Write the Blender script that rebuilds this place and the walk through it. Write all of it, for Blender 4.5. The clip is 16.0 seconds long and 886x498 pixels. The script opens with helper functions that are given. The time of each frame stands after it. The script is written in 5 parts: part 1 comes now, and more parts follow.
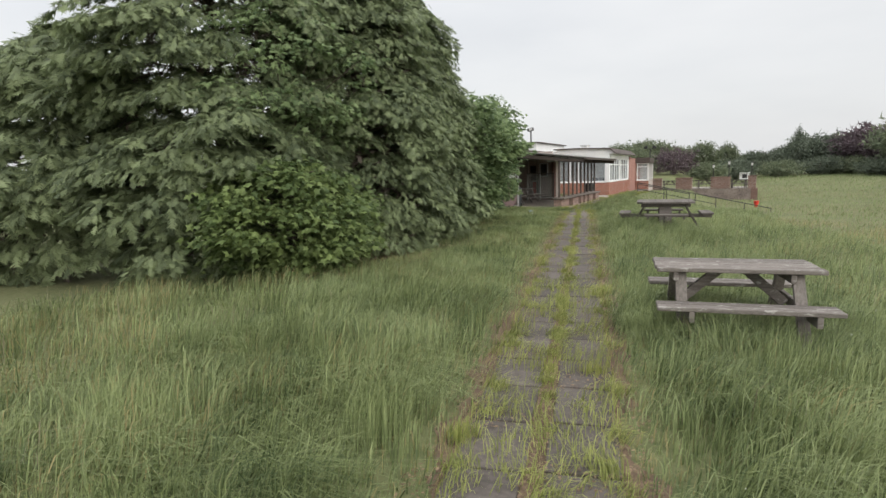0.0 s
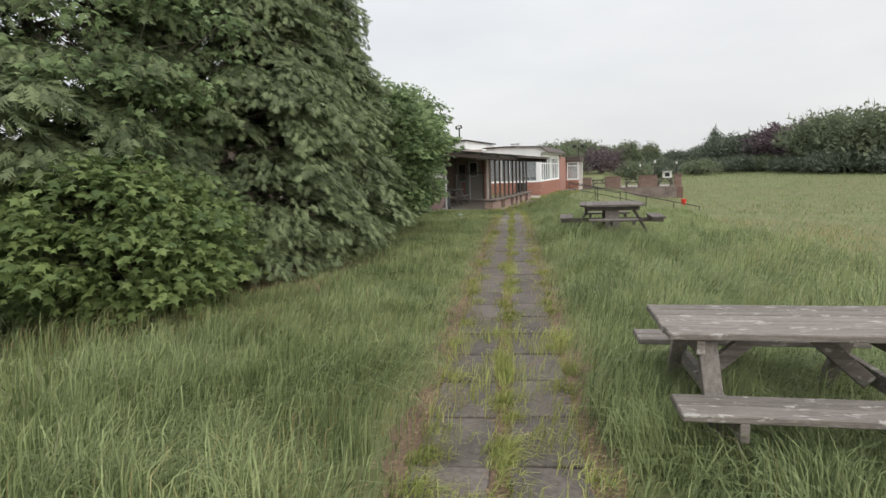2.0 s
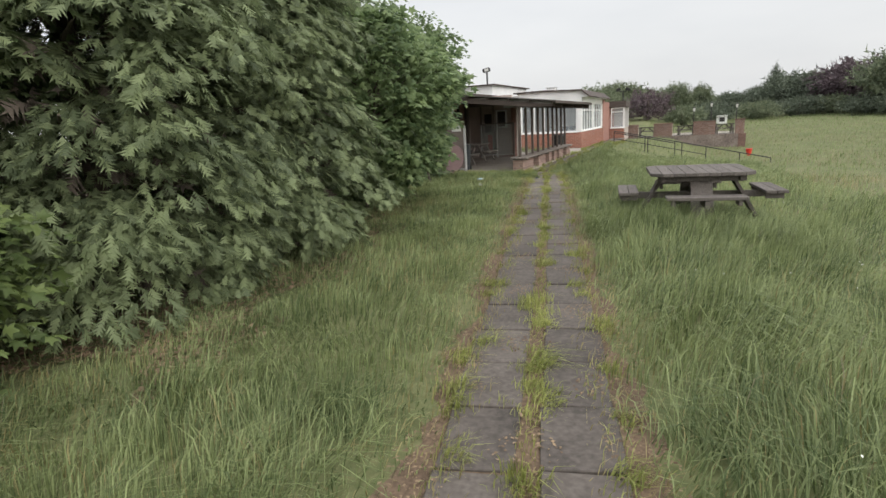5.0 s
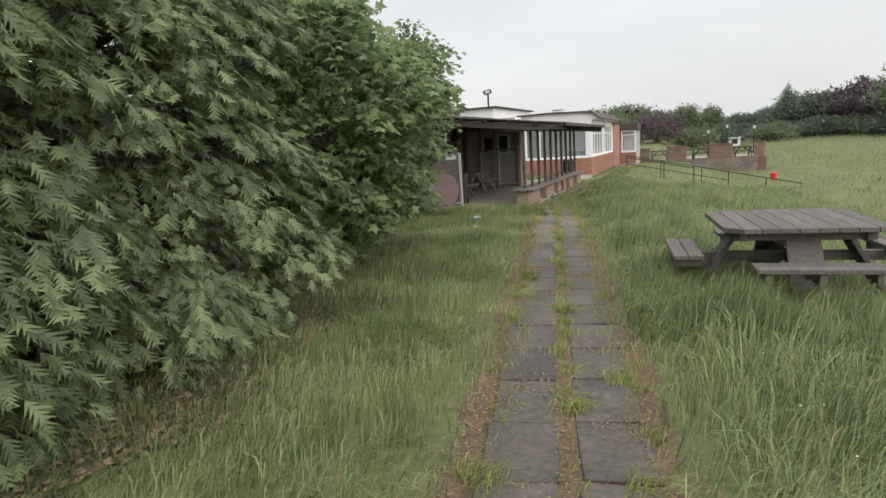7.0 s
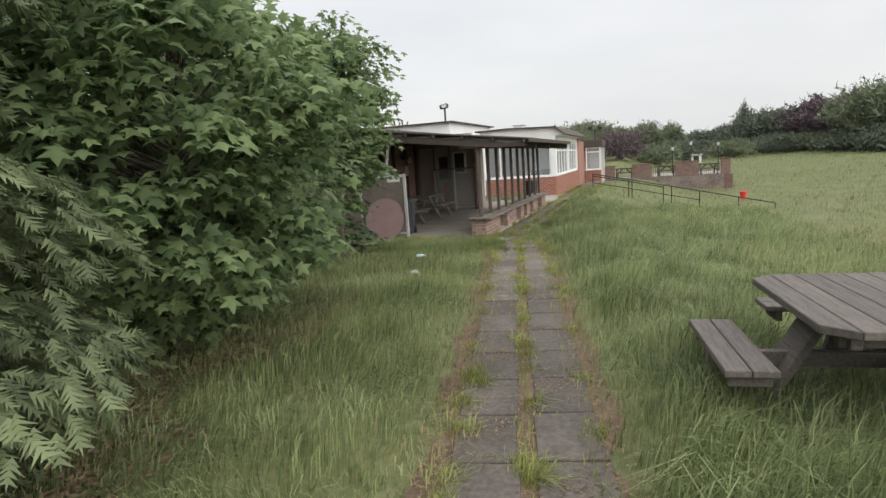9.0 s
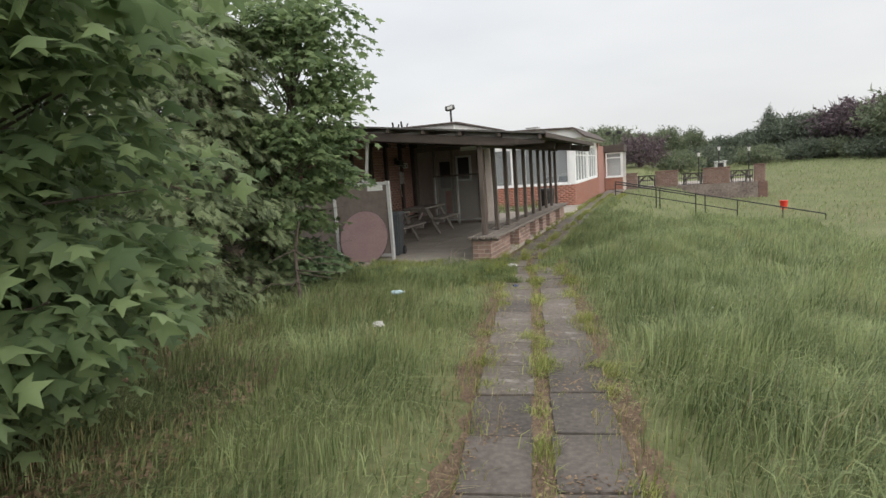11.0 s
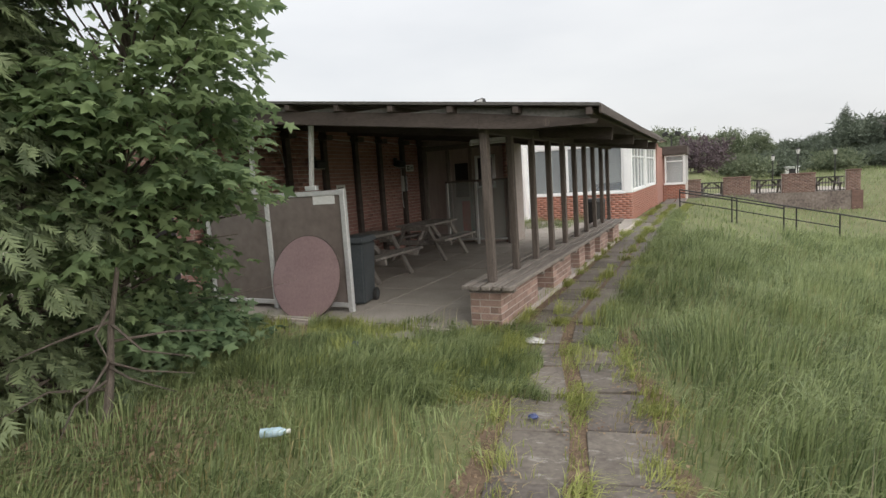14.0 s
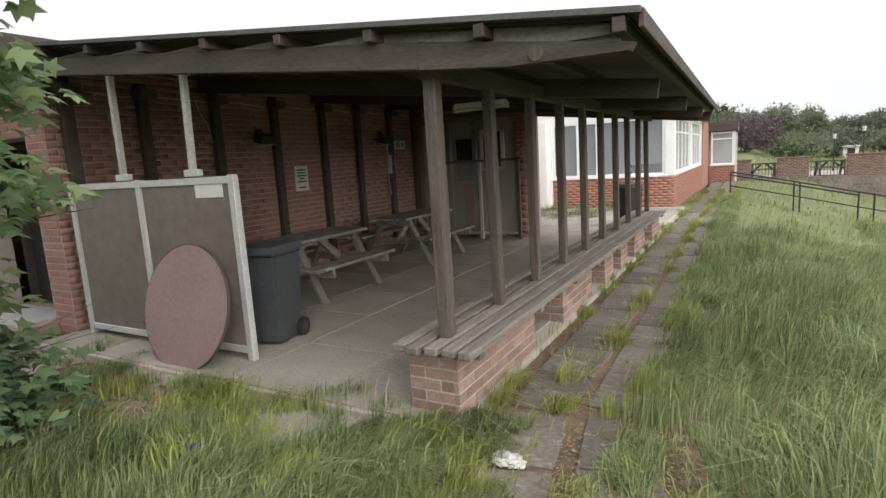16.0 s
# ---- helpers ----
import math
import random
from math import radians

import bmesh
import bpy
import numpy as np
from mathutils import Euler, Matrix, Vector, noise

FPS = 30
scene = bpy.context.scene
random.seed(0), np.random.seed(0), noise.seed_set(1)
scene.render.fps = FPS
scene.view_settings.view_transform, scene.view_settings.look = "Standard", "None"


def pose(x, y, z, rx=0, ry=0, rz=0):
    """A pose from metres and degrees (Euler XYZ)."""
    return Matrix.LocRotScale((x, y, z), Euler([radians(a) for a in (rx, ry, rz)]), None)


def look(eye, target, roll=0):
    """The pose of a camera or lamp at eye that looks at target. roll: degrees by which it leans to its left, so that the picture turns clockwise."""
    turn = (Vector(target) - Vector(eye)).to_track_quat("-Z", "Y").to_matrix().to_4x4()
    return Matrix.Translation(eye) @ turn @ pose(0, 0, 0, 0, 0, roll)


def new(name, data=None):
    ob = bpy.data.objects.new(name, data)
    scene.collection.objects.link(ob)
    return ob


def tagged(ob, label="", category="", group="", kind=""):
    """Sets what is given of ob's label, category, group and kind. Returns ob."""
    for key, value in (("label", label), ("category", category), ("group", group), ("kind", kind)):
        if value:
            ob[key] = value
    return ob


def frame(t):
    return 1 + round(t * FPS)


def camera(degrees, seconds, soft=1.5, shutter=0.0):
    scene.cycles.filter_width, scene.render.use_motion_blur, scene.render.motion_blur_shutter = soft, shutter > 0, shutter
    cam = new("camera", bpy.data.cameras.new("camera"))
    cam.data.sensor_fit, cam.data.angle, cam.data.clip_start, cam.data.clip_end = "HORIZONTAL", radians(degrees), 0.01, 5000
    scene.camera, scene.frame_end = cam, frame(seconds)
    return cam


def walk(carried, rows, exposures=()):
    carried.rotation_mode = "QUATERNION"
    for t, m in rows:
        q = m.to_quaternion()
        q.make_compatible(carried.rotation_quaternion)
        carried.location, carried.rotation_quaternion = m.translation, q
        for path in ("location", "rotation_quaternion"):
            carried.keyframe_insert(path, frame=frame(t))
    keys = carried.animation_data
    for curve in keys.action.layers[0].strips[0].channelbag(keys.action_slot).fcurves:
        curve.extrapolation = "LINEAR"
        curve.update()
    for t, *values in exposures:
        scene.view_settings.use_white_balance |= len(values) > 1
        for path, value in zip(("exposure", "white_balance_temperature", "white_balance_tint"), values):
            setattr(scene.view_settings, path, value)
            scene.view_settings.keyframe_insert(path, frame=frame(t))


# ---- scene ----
cam = camera(77.2, 16.0, soft=1.5)
PATH = [
    (0, (0.75, -0.144, 1.627), (-0.153, 1.62, 1.359), -1.6),
    (0.5, (0.567, 0.43, 1.611), (-0.247, 2.239, 1.355), -1.5),
    (1, (0.449, 1.064, 1.577), (-0.265, 2.914, 1.313), -0.9),
    (1.5, (0.249, 1.72, 1.578), (-0.432, 3.581, 1.308), -1.3),
    (2, (0.04, 2.288, 1.6), (-0.641, 4.148, 1.326), -2.0),
    (2.5, (-0.092, 2.92, 1.584), (-0.759, 4.78, 1.274), -2.1),
    (3, (-0.261, 3.592, 1.567), (-0.934, 5.44, 1.201), -2.5),
    (5.5, (-1.054, 7.121, 1.701), (-1.866, 8.895, 1.261), -3.5),
    (6, (-1.244, 7.823, 1.74), (-2.058, 9.609, 1.354), -3.7),
    (6.5, (-1.355, 8.554, 1.725), (-2.165, 10.348, 1.368), -4.1),
    (7, (-1.646, 9.224, 1.702), (-2.46, 11.015, 1.345), -3.8),
    (7.5, (-1.826, 9.893, 1.684), (-2.641, 11.684, 1.327), -3.8),
    (8, (-1.984, 10.588, 1.723), (-2.799, 12.38, 1.373), -4.2),
    (8.5, (-2.161, 11.232, 1.753), (-2.949, 13.04, 1.424), -3.9),
    (9, (-2.204, 11.888, 1.751), (-2.902, 13.737, 1.443), -3.9),
    (9.5, (-2.344, 12.559, 1.73), (-3.01, 14.421, 1.429), -3.9),
    (12, (-3.161, 16.14, 1.539), (-3.967, 17.952, 1.282), -3.8),
    (12.5, (-3.292, 16.785, 1.515), (-4.115, 18.59, 1.261), -3.6),
    (13, (-3.445, 17.488, 1.54), (-4.285, 19.286, 1.291), -3.9),
    (13.5, (-3.633, 18.174, 1.574), (-4.498, 19.96, 1.326), -3.4),
    (14, (-3.738, 18.876, 1.553), (-4.619, 20.655, 1.308), -3.7),
    (14.5, (-3.927, 19.532, 1.53), (-4.875, 21.276, 1.287), -3.4),
    (15, (-3.97, 20.183, 1.489), (-4.937, 21.914, 1.23), -3.6),
    (15.5, (-4.07, 20.82, 1.502), (-5.043, 22.544, 1.213), -3.8),
    (16, (-4.209, 21.443, 1.532), (-5.188, 23.159, 1.22), -3.5),
]
walk(cam, [(t, look(eye, target, roll)) for t, eye, target, roll in PATH], [(0.0, 0.05), (5.0, 0.06), (9.0, 0.08), (12.0, 0.04), (14.0, 0.1), (15.0, 0.2), (16.0, 0.4)])

# ---- light: bright overcast day ----
world = bpy.data.worlds.new("overcast_sky")
scene.world = world
world.use_nodes = True
wn, wl = world.node_tree.nodes, world.node_tree.links
wn.clear()
sky = wn.new("ShaderNodeTexSky")
sky.sky_type = "NISHITA"
sky.sun_disc = False
sky.sun_elevation, sky.sun_rotation = radians(26), radians(119)
sky.dust_density = 4.0
sky_bg = wn.new("ShaderNodeBackground")
sky_bg.inputs["Strength"].default_value = 0.02
wl.new(sky.outputs["Color"], sky_bg.inputs["Color"])
coords = wn.new("ShaderNodeTexCoord")
squash = wn.new("ShaderNodeMapping")
squash.inputs["Scale"].default_value = (1.4, 1.4, 4.5)
cloud = wn.new("ShaderNodeTexNoise")
cloud.inputs["Scale"].default_value = 1.6
cloud.inputs["Detail"].default_value = 5.0
cloud_ramp = wn.new("ShaderNodeValToRGB")
cloud_ramp.color_ramp.elements[0].position, cloud_ramp.color_ramp.elements[1].position = 0.3, 0.72
cloud_ramp.color_ramp.elements[0].color = (0.77, 0.78, 0.795, 1)
cloud_ramp.color_ramp.elements[1].color = (0.895, 0.895, 0.895, 1)
cloud_bg = wn.new("ShaderNodeBackground")
# an overcast deck is about three times as bright overhead as near the horizon
height = wn.new("ShaderNodeSeparateXYZ")
deck = wn.new("ShaderNodeMapRange")
deck.interpolation_type = "SMOOTHSTEP"
deck.inputs["From Min"].default_value, deck.inputs["From Max"].default_value = 0.2, 0.95
deck.inputs["To Min"].default_value, deck.inputs["To Max"].default_value = 0.9, 2.3
wl.new(coords.outputs["Generated"], height.inputs[0])
wl.new(height.outputs["Z"], deck.inputs["Value"])
wl.new(deck.outputs[0], cloud_bg.inputs["Strength"])
wl.new(coords.outputs["Generated"], squash.inputs["Vector"])
wl.new(squash.outputs["Vector"], cloud.inputs["Vector"])
wl.new(cloud.outputs["Fac"], cloud_ramp.inputs["Fac"])
wl.new(cloud_ramp.outputs["Color"], cloud_bg.inputs["Color"])
both = wn.new("ShaderNodeAddShader")
wl.new(sky_bg.outputs[0], both.inputs[0])
wl.new(cloud_bg.outputs[0], both.inputs[1])
world_out = wn.new("ShaderNodeOutputWorld")
wl.new(both.outputs[0], world_out.inputs["Surface"])

sun = new("sun", bpy.data.lights.new("sun", "SUN"))
sun.data.energy, sun.data.angle, sun.data.color = 1.85, radians(60), (1.0, 0.98, 0.95)
sun.matrix_world = look((20, -11, 11), (0, 0, 0))


# ---- materials ----
def material(name, dark, light, rough=0.8, scale=4.0, fine=60.0, bump=0.3, metal=0.0, per_piece=0.0, stretch=(1, 1, 1), spec=0.3, bump_dist=0.01):
    """A surface of two colours mixed by coarse and fine noise, with relief; per_piece varies each piece's brightness."""
    m = bpy.data.materials.new(name)
    m.use_nodes = True
    n, l = m.node_tree.nodes, m.node_tree.links
    b = n["Principled BSDF"]
    tc = n.new("ShaderNodeTexCoord")
    mp = n.new("ShaderNodeMapping")
    mp.inputs["Scale"].default_value = stretch
    l.new(tc.outputs["Object"], mp.inputs["Vector"])
    vec = mp.outputs["Vector"]
    if per_piece:
        info = n.new("ShaderNodeObjectInfo")
        shift = n.new("ShaderNodeVectorMath")
        shift.operation = "SCALE"
        shift.inputs[0].default_value = (37.0, 91.0, 53.0)
        l.new(info.outputs["Random"], shift.inputs["Scale"])
        add = n.new("ShaderNodeVectorMath")
        l.new(vec, add.inputs[0])
        l.new(shift.outputs["Vector"], add.inputs[1])
        vec = add.outputs["Vector"]
    a = n.new("ShaderNodeTexNoise")
    a.inputs["Scale"].default_value, a.inputs["Detail"].default_value = scale, 4.0
    c = n.new("ShaderNodeTexNoise")
    c.inputs["Scale"].default_value, c.inputs["Detail"].default_value = fine, 3.0
    l.new(vec, a.inputs["Vector"])
    l.new(vec, c.inputs["Vector"])
    mix = n.new("ShaderNodeMath")
    mix.operation = "MULTIPLY_ADD"
    mix.inputs[1].default_value = 0.55
    l.new(c.outputs["Fac"], mix.inputs[0])
    half = n.new("ShaderNodeMath")
    half.operation = "MULTIPLY"
    half.inputs[1].default_value = 0.45
    l.new(a.outputs["Fac"], half.inputs[0])
    l.new(half.outputs[0], mix.inputs[2])
    ramp = n.new("ShaderNodeValToRGB")
    ramp.color_ramp.elements[0].position, ramp.color_ramp.elements[1].position = 0.34, 0.66
    ramp.color_ramp.elements[0].color, ramp.color_ramp.elements[1].color = (*dark, 1), (*light, 1)
    l.new(mix.outputs[0], ramp.inputs["Fac"])
    col = ramp.outputs["Color"]
    if per_piece:
        hsv = n.new("ShaderNodeHueSaturation")
        isl = n.new("ShaderNodeNewGeometry")
        tot = n.new("ShaderNodeMath")
        l.new(info.outputs["Random"], tot.inputs[0])
        l.new(isl.outputs["Random Per Island"], tot.inputs[1])
        fr = n.new("ShaderNodeMath")
        fr.operation = "FRACT"
        l.new(tot.outputs[0], fr.inputs[0])
        rng = n.new("ShaderNodeMapRange")
        rng.inputs["To Min"].default_value, rng.inputs["To Max"].default_value = 1 - per_piece, 1 + per_piece
        l.new(fr.outputs[0], rng.inputs["Value"])
        l.new(rng.outputs[0], hsv.inputs["Value"])
        l.new(col, hsv.inputs["Color"])
        col = hsv.outputs["Color"]
    l.new(col, b.inputs["Base Color"])
    b.inputs["Roughness"].default_value, b.inputs["Metallic"].default_value = rough, metal
    b.inputs["Specular IOR Level"].default_value = spec
    if bump:
        bp = n.new("ShaderNodeBump")
        bp.inputs["Strength"].default_value, bp.inputs["Distance"].default_value = bump, bump_dist
        l.new(mix.outputs[0], bp.inputs["Height"])
        l.new(bp.outputs["Normal"], b.inputs["Normal"])
    return m


def leaf_material(name, dark, light, through_light=0.25, rough=0.55, patch=0.35):
    """Foliage: each leaf or blade has its own shade, with broad patches, and lets some light through."""
    m = bpy.data.materials.new(name)
    m.use_nodes = True
    n, l = m.node_tree.nodes, m.node_tree.links
    b, out = n["Principled BSDF"], n["Material Output"]
    geo = n.new("ShaderNodeNewGeometry")
    tc = n.new("ShaderNodeTexCoord")
    a = n.new("ShaderNodeTexNoise")
    a.inputs["Scale"].default_value, a.inputs["Detail"].default_value = 0.9, 3.0
    l.new(tc.outputs["Object"], a.inputs["Vector"])
    ma = n.new("ShaderNodeMapRange")
    ma.inputs["From Min"].default_value, ma.inputs["From Max"].default_value = 0.3, 0.7
    ma.inputs["To Min"].default_value, ma.inputs["To Max"].default_value = -patch, patch
    l.new(a.outputs["Fac"], ma.inputs["Value"])
    add = n.new("ShaderNodeMath")
    add.use_clamp = True
    l.new(geo.outputs["Random Per Island"], add.inputs[0])
    l.new(ma.outputs[0], add.inputs[1])
    ramp = n.new("ShaderNodeValToRGB")
    ramp.color_ramp.elements[0].color, ramp.color_ramp.elements[1].color = (*dark, 1), (*light, 1)
    l.new(add.outputs[0], ramp.inputs["Fac"])
    l.new(ramp.outputs["Color"], b.inputs["Base Color"])
    b.inputs["Roughness"].default_value = rough
    b.inputs["Specular IOR Level"].default_value = 0.25
    tr = n.new("ShaderNodeBsdfTranslucent")
    l.new(ramp.outputs["Color"], tr.inputs["Color"])
    mx = n.new("ShaderNodeMixShader")
    mx.inputs["Fac"].default_value = through_light
    l.new(b.outputs[0], mx.inputs[1])
    l.new(tr.outputs[0], mx.inputs[2])
    l.new(mx.outputs[0], out.inputs["Surface"])
    return m


def glass(name, tint, alpha_dark=0.25, rough=0.05):
    """A thin pane: part mirror gloss, part clear."""
    m = bpy.data.materials.new(name)
    m.use_nodes = True
    n, l = m.node_tree.nodes, m.node_tree.links
    out = n["Material Output"]
    b = n["Principled BSDF"]
    b.inputs["Base Color"].default_value = (*tint, 1)
    b.inputs["Roughness"].default_value = rough
    b.inputs["Specular IOR Level"].default_value = 0.5
    clear = n.new("ShaderNodeBsdfTransparent")
    clear.inputs["Color"].default_value = (0.9, 0.92, 0.92, 1)
    mx = n.new("ShaderNodeMixShader")
    mx.inputs["Fac"].default_value = alpha_dark
    l.new(clear.outputs[0], mx.inputs[1])
    l.new(b.outputs[0], mx.inputs[2])
    l.new(mx.outputs[0], out.inputs["Surface"])
    return m


M_SOIL = material("ground_turf", (0.08, 0.098, 0.038), (0.17, 0.172, 0.08), 0.95, 0.6, 14.0, 0.8, bump_dist=0.05)
M_BRICK = material("red_brick", (0.25, 0.132, 0.108), (0.35, 0.195, 0.16), 0.88, 9.0, 70.0, 0.5, per_piece=0.12)
M_BRICK_DARK = material("dark_stained_brick", (0.13, 0.08, 0.066), (0.225, 0.142, 0.118), 0.9, 6.0, 60.0, 0.5, per_piece=0.2)
M_BRICK_PALE = material("weathered_pink_brick", (0.19, 0.126, 0.104), (0.32, 0.22, 0.18), 0.9, 9.0, 70.0, 0.5, per_piece=0.22)
M_BRICK_ORANGE = material("orange_brick", (0.27, 0.115, 0.08), (0.38, 0.175, 0.125), 0.88, 9.0, 70.0, 0.5, per_piece=0.15)
M_MORTAR = material("grey_mortar", (0.33, 0.28, 0.25), (0.45, 0.4, 0.36), 0.95, 12.0, 90.0, 0.5)
M_SLAB = material("paving_slab", (0.056, 0.048, 0.042), (0.132, 0.113, 0.099), 0.85, 2.2, 26.0, 0.5, per_piece=0.13)
M_SLAB_MID = material("worn_stone_slab", (0.09, 0.077, 0.065), (0.18, 0.155, 0.131), 0.85, 2.2, 26.0, 0.6, per_piece=0.2)
M_SLAB_PALE = material("patio_slab", (0.215, 0.19, 0.163), (0.35, 0.315, 0.275), 0.85, 1.8, 45.0, 0.4, per_piece=0.12)
M_TIMBER = material("weathered_dark_timber", (0.052, 0.042, 0.036), (0.15, 0.122, 0.104), 0.8, 3.0, 24.0, 0.5, stretch=(14, 14, 1.0), per_piece=0.15)
M_TIMBER_Y = material("weathered_bench_timber", (0.1, 0.087, 0.075), (0.27, 0.235, 0.205), 0.85, 3.0, 24.0, 0.5, stretch=(14, 1.0, 14), per_piece=0.2)
M_FASCIA = material("dark_brown_stained_fascia", (0.046, 0.036, 0.031), (0.1, 0.08, 0.07), 0.75, 2.0, 20.0, 0.4, stretch=(1, 1, 8))
M_TABLE = material("grey_weathered_table_timber", (0.11, 0.095, 0.085), (0.3, 0.27, 0.243), 0.85, 3.0, 22.0, 0.5, stretch=(1.2, 16, 16), per_piece=0.2)
def lichen(m, colour, scale, edge):
    """Pale flaking patches over a timber surface."""
    n, l = m.node_tree.nodes, m.node_tree.links
    b = n["Principled BSDF"]
    old = b.inputs["Base Color"].links[0].from_socket
    tc = n.new("ShaderNodeTexCoord")
    mp = n.new("ShaderNodeMapping")
    mp.inputs["Scale"].default_value = (1.0, 2.6, 2.6)
    spots = n.new("ShaderNodeTexNoise")
    spots.inputs["Scale"].default_value, spots.inputs["Detail"].default_value, spots.inputs["Roughness"].default_value = scale, 8.0, 0.7
    ramp = n.new("ShaderNodeValToRGB")
    ramp.color_ramp.elements[0].position, ramp.color_ramp.elements[1].position = edge, edge + 0.05
    mix = n.new("ShaderNodeMixRGB")
    mix.inputs["Color2"].default_value = (*colour, 1)
    l.new(tc.outputs["Object"], mp.inputs["Vector"])
    l.new(mp.outputs["Vector"], spots.inputs["Vector"])
    l.new(spots.outputs["Fac"], ramp.inputs["Fac"])
    l.new(ramp.outputs["Color"], mix.inputs["Fac"])
    l.new(old, mix.inputs["Color1"])
    l.new(mix.outputs["Color"], b.inputs["Base Color"])


# M_TABLE's timber in a lower tone, offsetting the open sky on the meadow table
M_TABLE_FIELD = material("table_timber_darkened_for_sky", (0.09, 0.077, 0.068), (0.22, 0.196, 0.176), 0.85, 3.0, 22.0, 0.5, stretch=(1.2, 16, 16), per_piece=0.2)
lichen(M_TABLE_FIELD, (0.33, 0.315, 0.29), 7.0, 0.57)
lichen(M_TABLE, (0.33, 0.31, 0.28), 6.0, 0.55)
lichen(M_SLAB, (0.24, 0.222, 0.205), 3.5, 0.64)
lichen(M_SLAB_MID, (0.24, 0.22, 0.195), 3.5, 0.55)
M_TABLE_DARK = material("brown_weathered_table_timber", (0.07, 0.06, 0.054), (0.165, 0.146, 0.132), 0.85, 3.0, 22.0, 0.5, stretch=(16, 1.2, 16), per_piece=0.15)
M_ROOF = material("grey_felt_roof", (0.07, 0.065, 0.06), (0.13, 0.125, 0.115), 0.9, 2.0, 60.0, 0.4)
M_SOFFIT = material("pale_soffit_board", (0.17, 0.16, 0.15), (0.3, 0.285, 0.27), 0.85, 2.0, 30.0, 0.3)
M_WHITE = material("white_paint", (0.66, 0.67, 0.67), (0.8, 0.8, 0.79), 0.5, 2.0, 30.0, 0.1)
M_GALV = material("galvanised_frame", (0.42, 0.42, 0.42), (0.6, 0.6, 0.59), 0.45, 5.0, 40.0, 0.1, metal=0.35)
M_PANEL = material("brown_screen_panel", (0.125, 0.102, 0.091), (0.185, 0.155, 0.14), 0.35, 1.4, 8.0, 0.05)
M_DOOR = material("dark_door", (0.028, 0.025, 0.027), (0.05, 0.044, 0.045), 0.45, 2.0, 25.0, 0.1)
M_CLAD = material("brown_timber_cladding", (0.33, 0.27, 0.245), (0.46, 0.39, 0.355), 0.7, 2.0, 22.0, 0.3, stretch=(8, 8, 1))
M_DISC = material("mauve_table_top", (0.19, 0.125, 0.125), (0.25, 0.175, 0.17), 0.5, 2.0, 35.0, 0.1)
M_BIN = material("dark_grey_bin_plastic", (0.04, 0.046, 0.05), (0.065, 0.073, 0.078), 0.5, 3.0, 40.0, 0.1)
M_BLACK = material("black_painted_metal", (0.015, 0.015, 0.016), (0.04, 0.038, 0.036), 0.5, 5.0, 40.0, 0.1)
M_PLASTIC = material("white_plastic", (0.5, 0.5, 0.48), (0.62, 0.62, 0.6), 0.4, 5.0, 40.0, 0.05)
M_PAPER = material("white_paper", (0.62, 0.61, 0.57), (0.76, 0.75, 0.71), 0.8, 6.0, 50.0, 0.05)
M_CLOTH = material("dirty_white_cloth", (0.34, 0.33, 0.31), (0.52, 0.51, 0.48), 0.85, 14.0, 70.0, 0.3)
M_INK = material("grey_ink", (0.07, 0.06, 0.055), (0.14, 0.13, 0.12), 0.8, 6.0, 50.0, 0.0)
M_RED = material("red_plastic", (0.5, 0.03, 0.02), (0.62, 0.06, 0.035), 0.45, 4.0, 30.0, 0.05)
M_BLUE = material("blue_plastic", (0.035, 0.045, 0.12), (0.08, 0.1, 0.2), 0.3, 4.0, 30.0, 0.05)
M_BLUE_PALE = material("pale_blue_plastic", (0.25, 0.36, 0.42), (0.42, 0.52, 0.56), 0.2, 4.0, 30.0, 0.05)
M_RUBBLE = material("pale_rendered_wall", (0.085, 0.066, 0.058), (0.27, 0.225, 0.2), 0.9, 1.2, 9.0, 0.4)
M_INSIDE = material("pale_interior", (0.5, 0.5, 0.5), (0.62, 0.62, 0.6), 0.8, 1.0, 20.0, 0.05)
M_SEAT = material("dark_blue_upholstery", (0.015, 0.02, 0.032), (0.03, 0.04, 0.055), 0.8, 6.0, 60.0, 0.1)
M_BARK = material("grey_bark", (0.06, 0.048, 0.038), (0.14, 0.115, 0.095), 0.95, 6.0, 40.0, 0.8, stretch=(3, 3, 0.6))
M_EARTH = material("brown_earth", (0.075, 0.05, 0.034), (0.19, 0.135, 0.09), 0.95, 3.0, 35.0, 0.9)
M_LITTER = material("dry_leaf_litter", (0.09, 0.07, 0.045), (0.21, 0.165, 0.11), 0.95, 5.0, 40.0, 0.8)
M_GLASS = glass("window_glass", (0.45, 0.48, 0.5), 0.22)
# the pale tint stands in for reflections on the entrance screen's panes
M_SCREEN_GLASS = glass("reflection_tinted_screen_glass", (0.5, 0.5, 0.47), 0.24, 0.3)
M_GRASS = leaf_material("meadow_grass", (0.084, 0.117, 0.046), (0.33, 0.38, 0.175), 0.35, 0.5, 0.3)
M_GRASS_DRY = leaf_material("dry_grass", (0.2, 0.17, 0.075), (0.42, 0.36, 0.18), 0.3, 0.6, 0.3)
M_GRASS_PATH = leaf_material("yellow_green_grass", (0.16, 0.19, 0.05), (0.38, 0.4, 0.13), 0.3, 0.5, 0.3)
M_STRAW = leaf_material("dead_grass_litter", (0.11, 0.07, 0.045), (0.3, 0.22, 0.14), 0.1, 0.8, 0.3)
M_FIELD = leaf_material("field_grass_blade", (0.15, 0.19, 0.08), (0.27, 0.32, 0.15), 0.3, 0.6, 0.3)
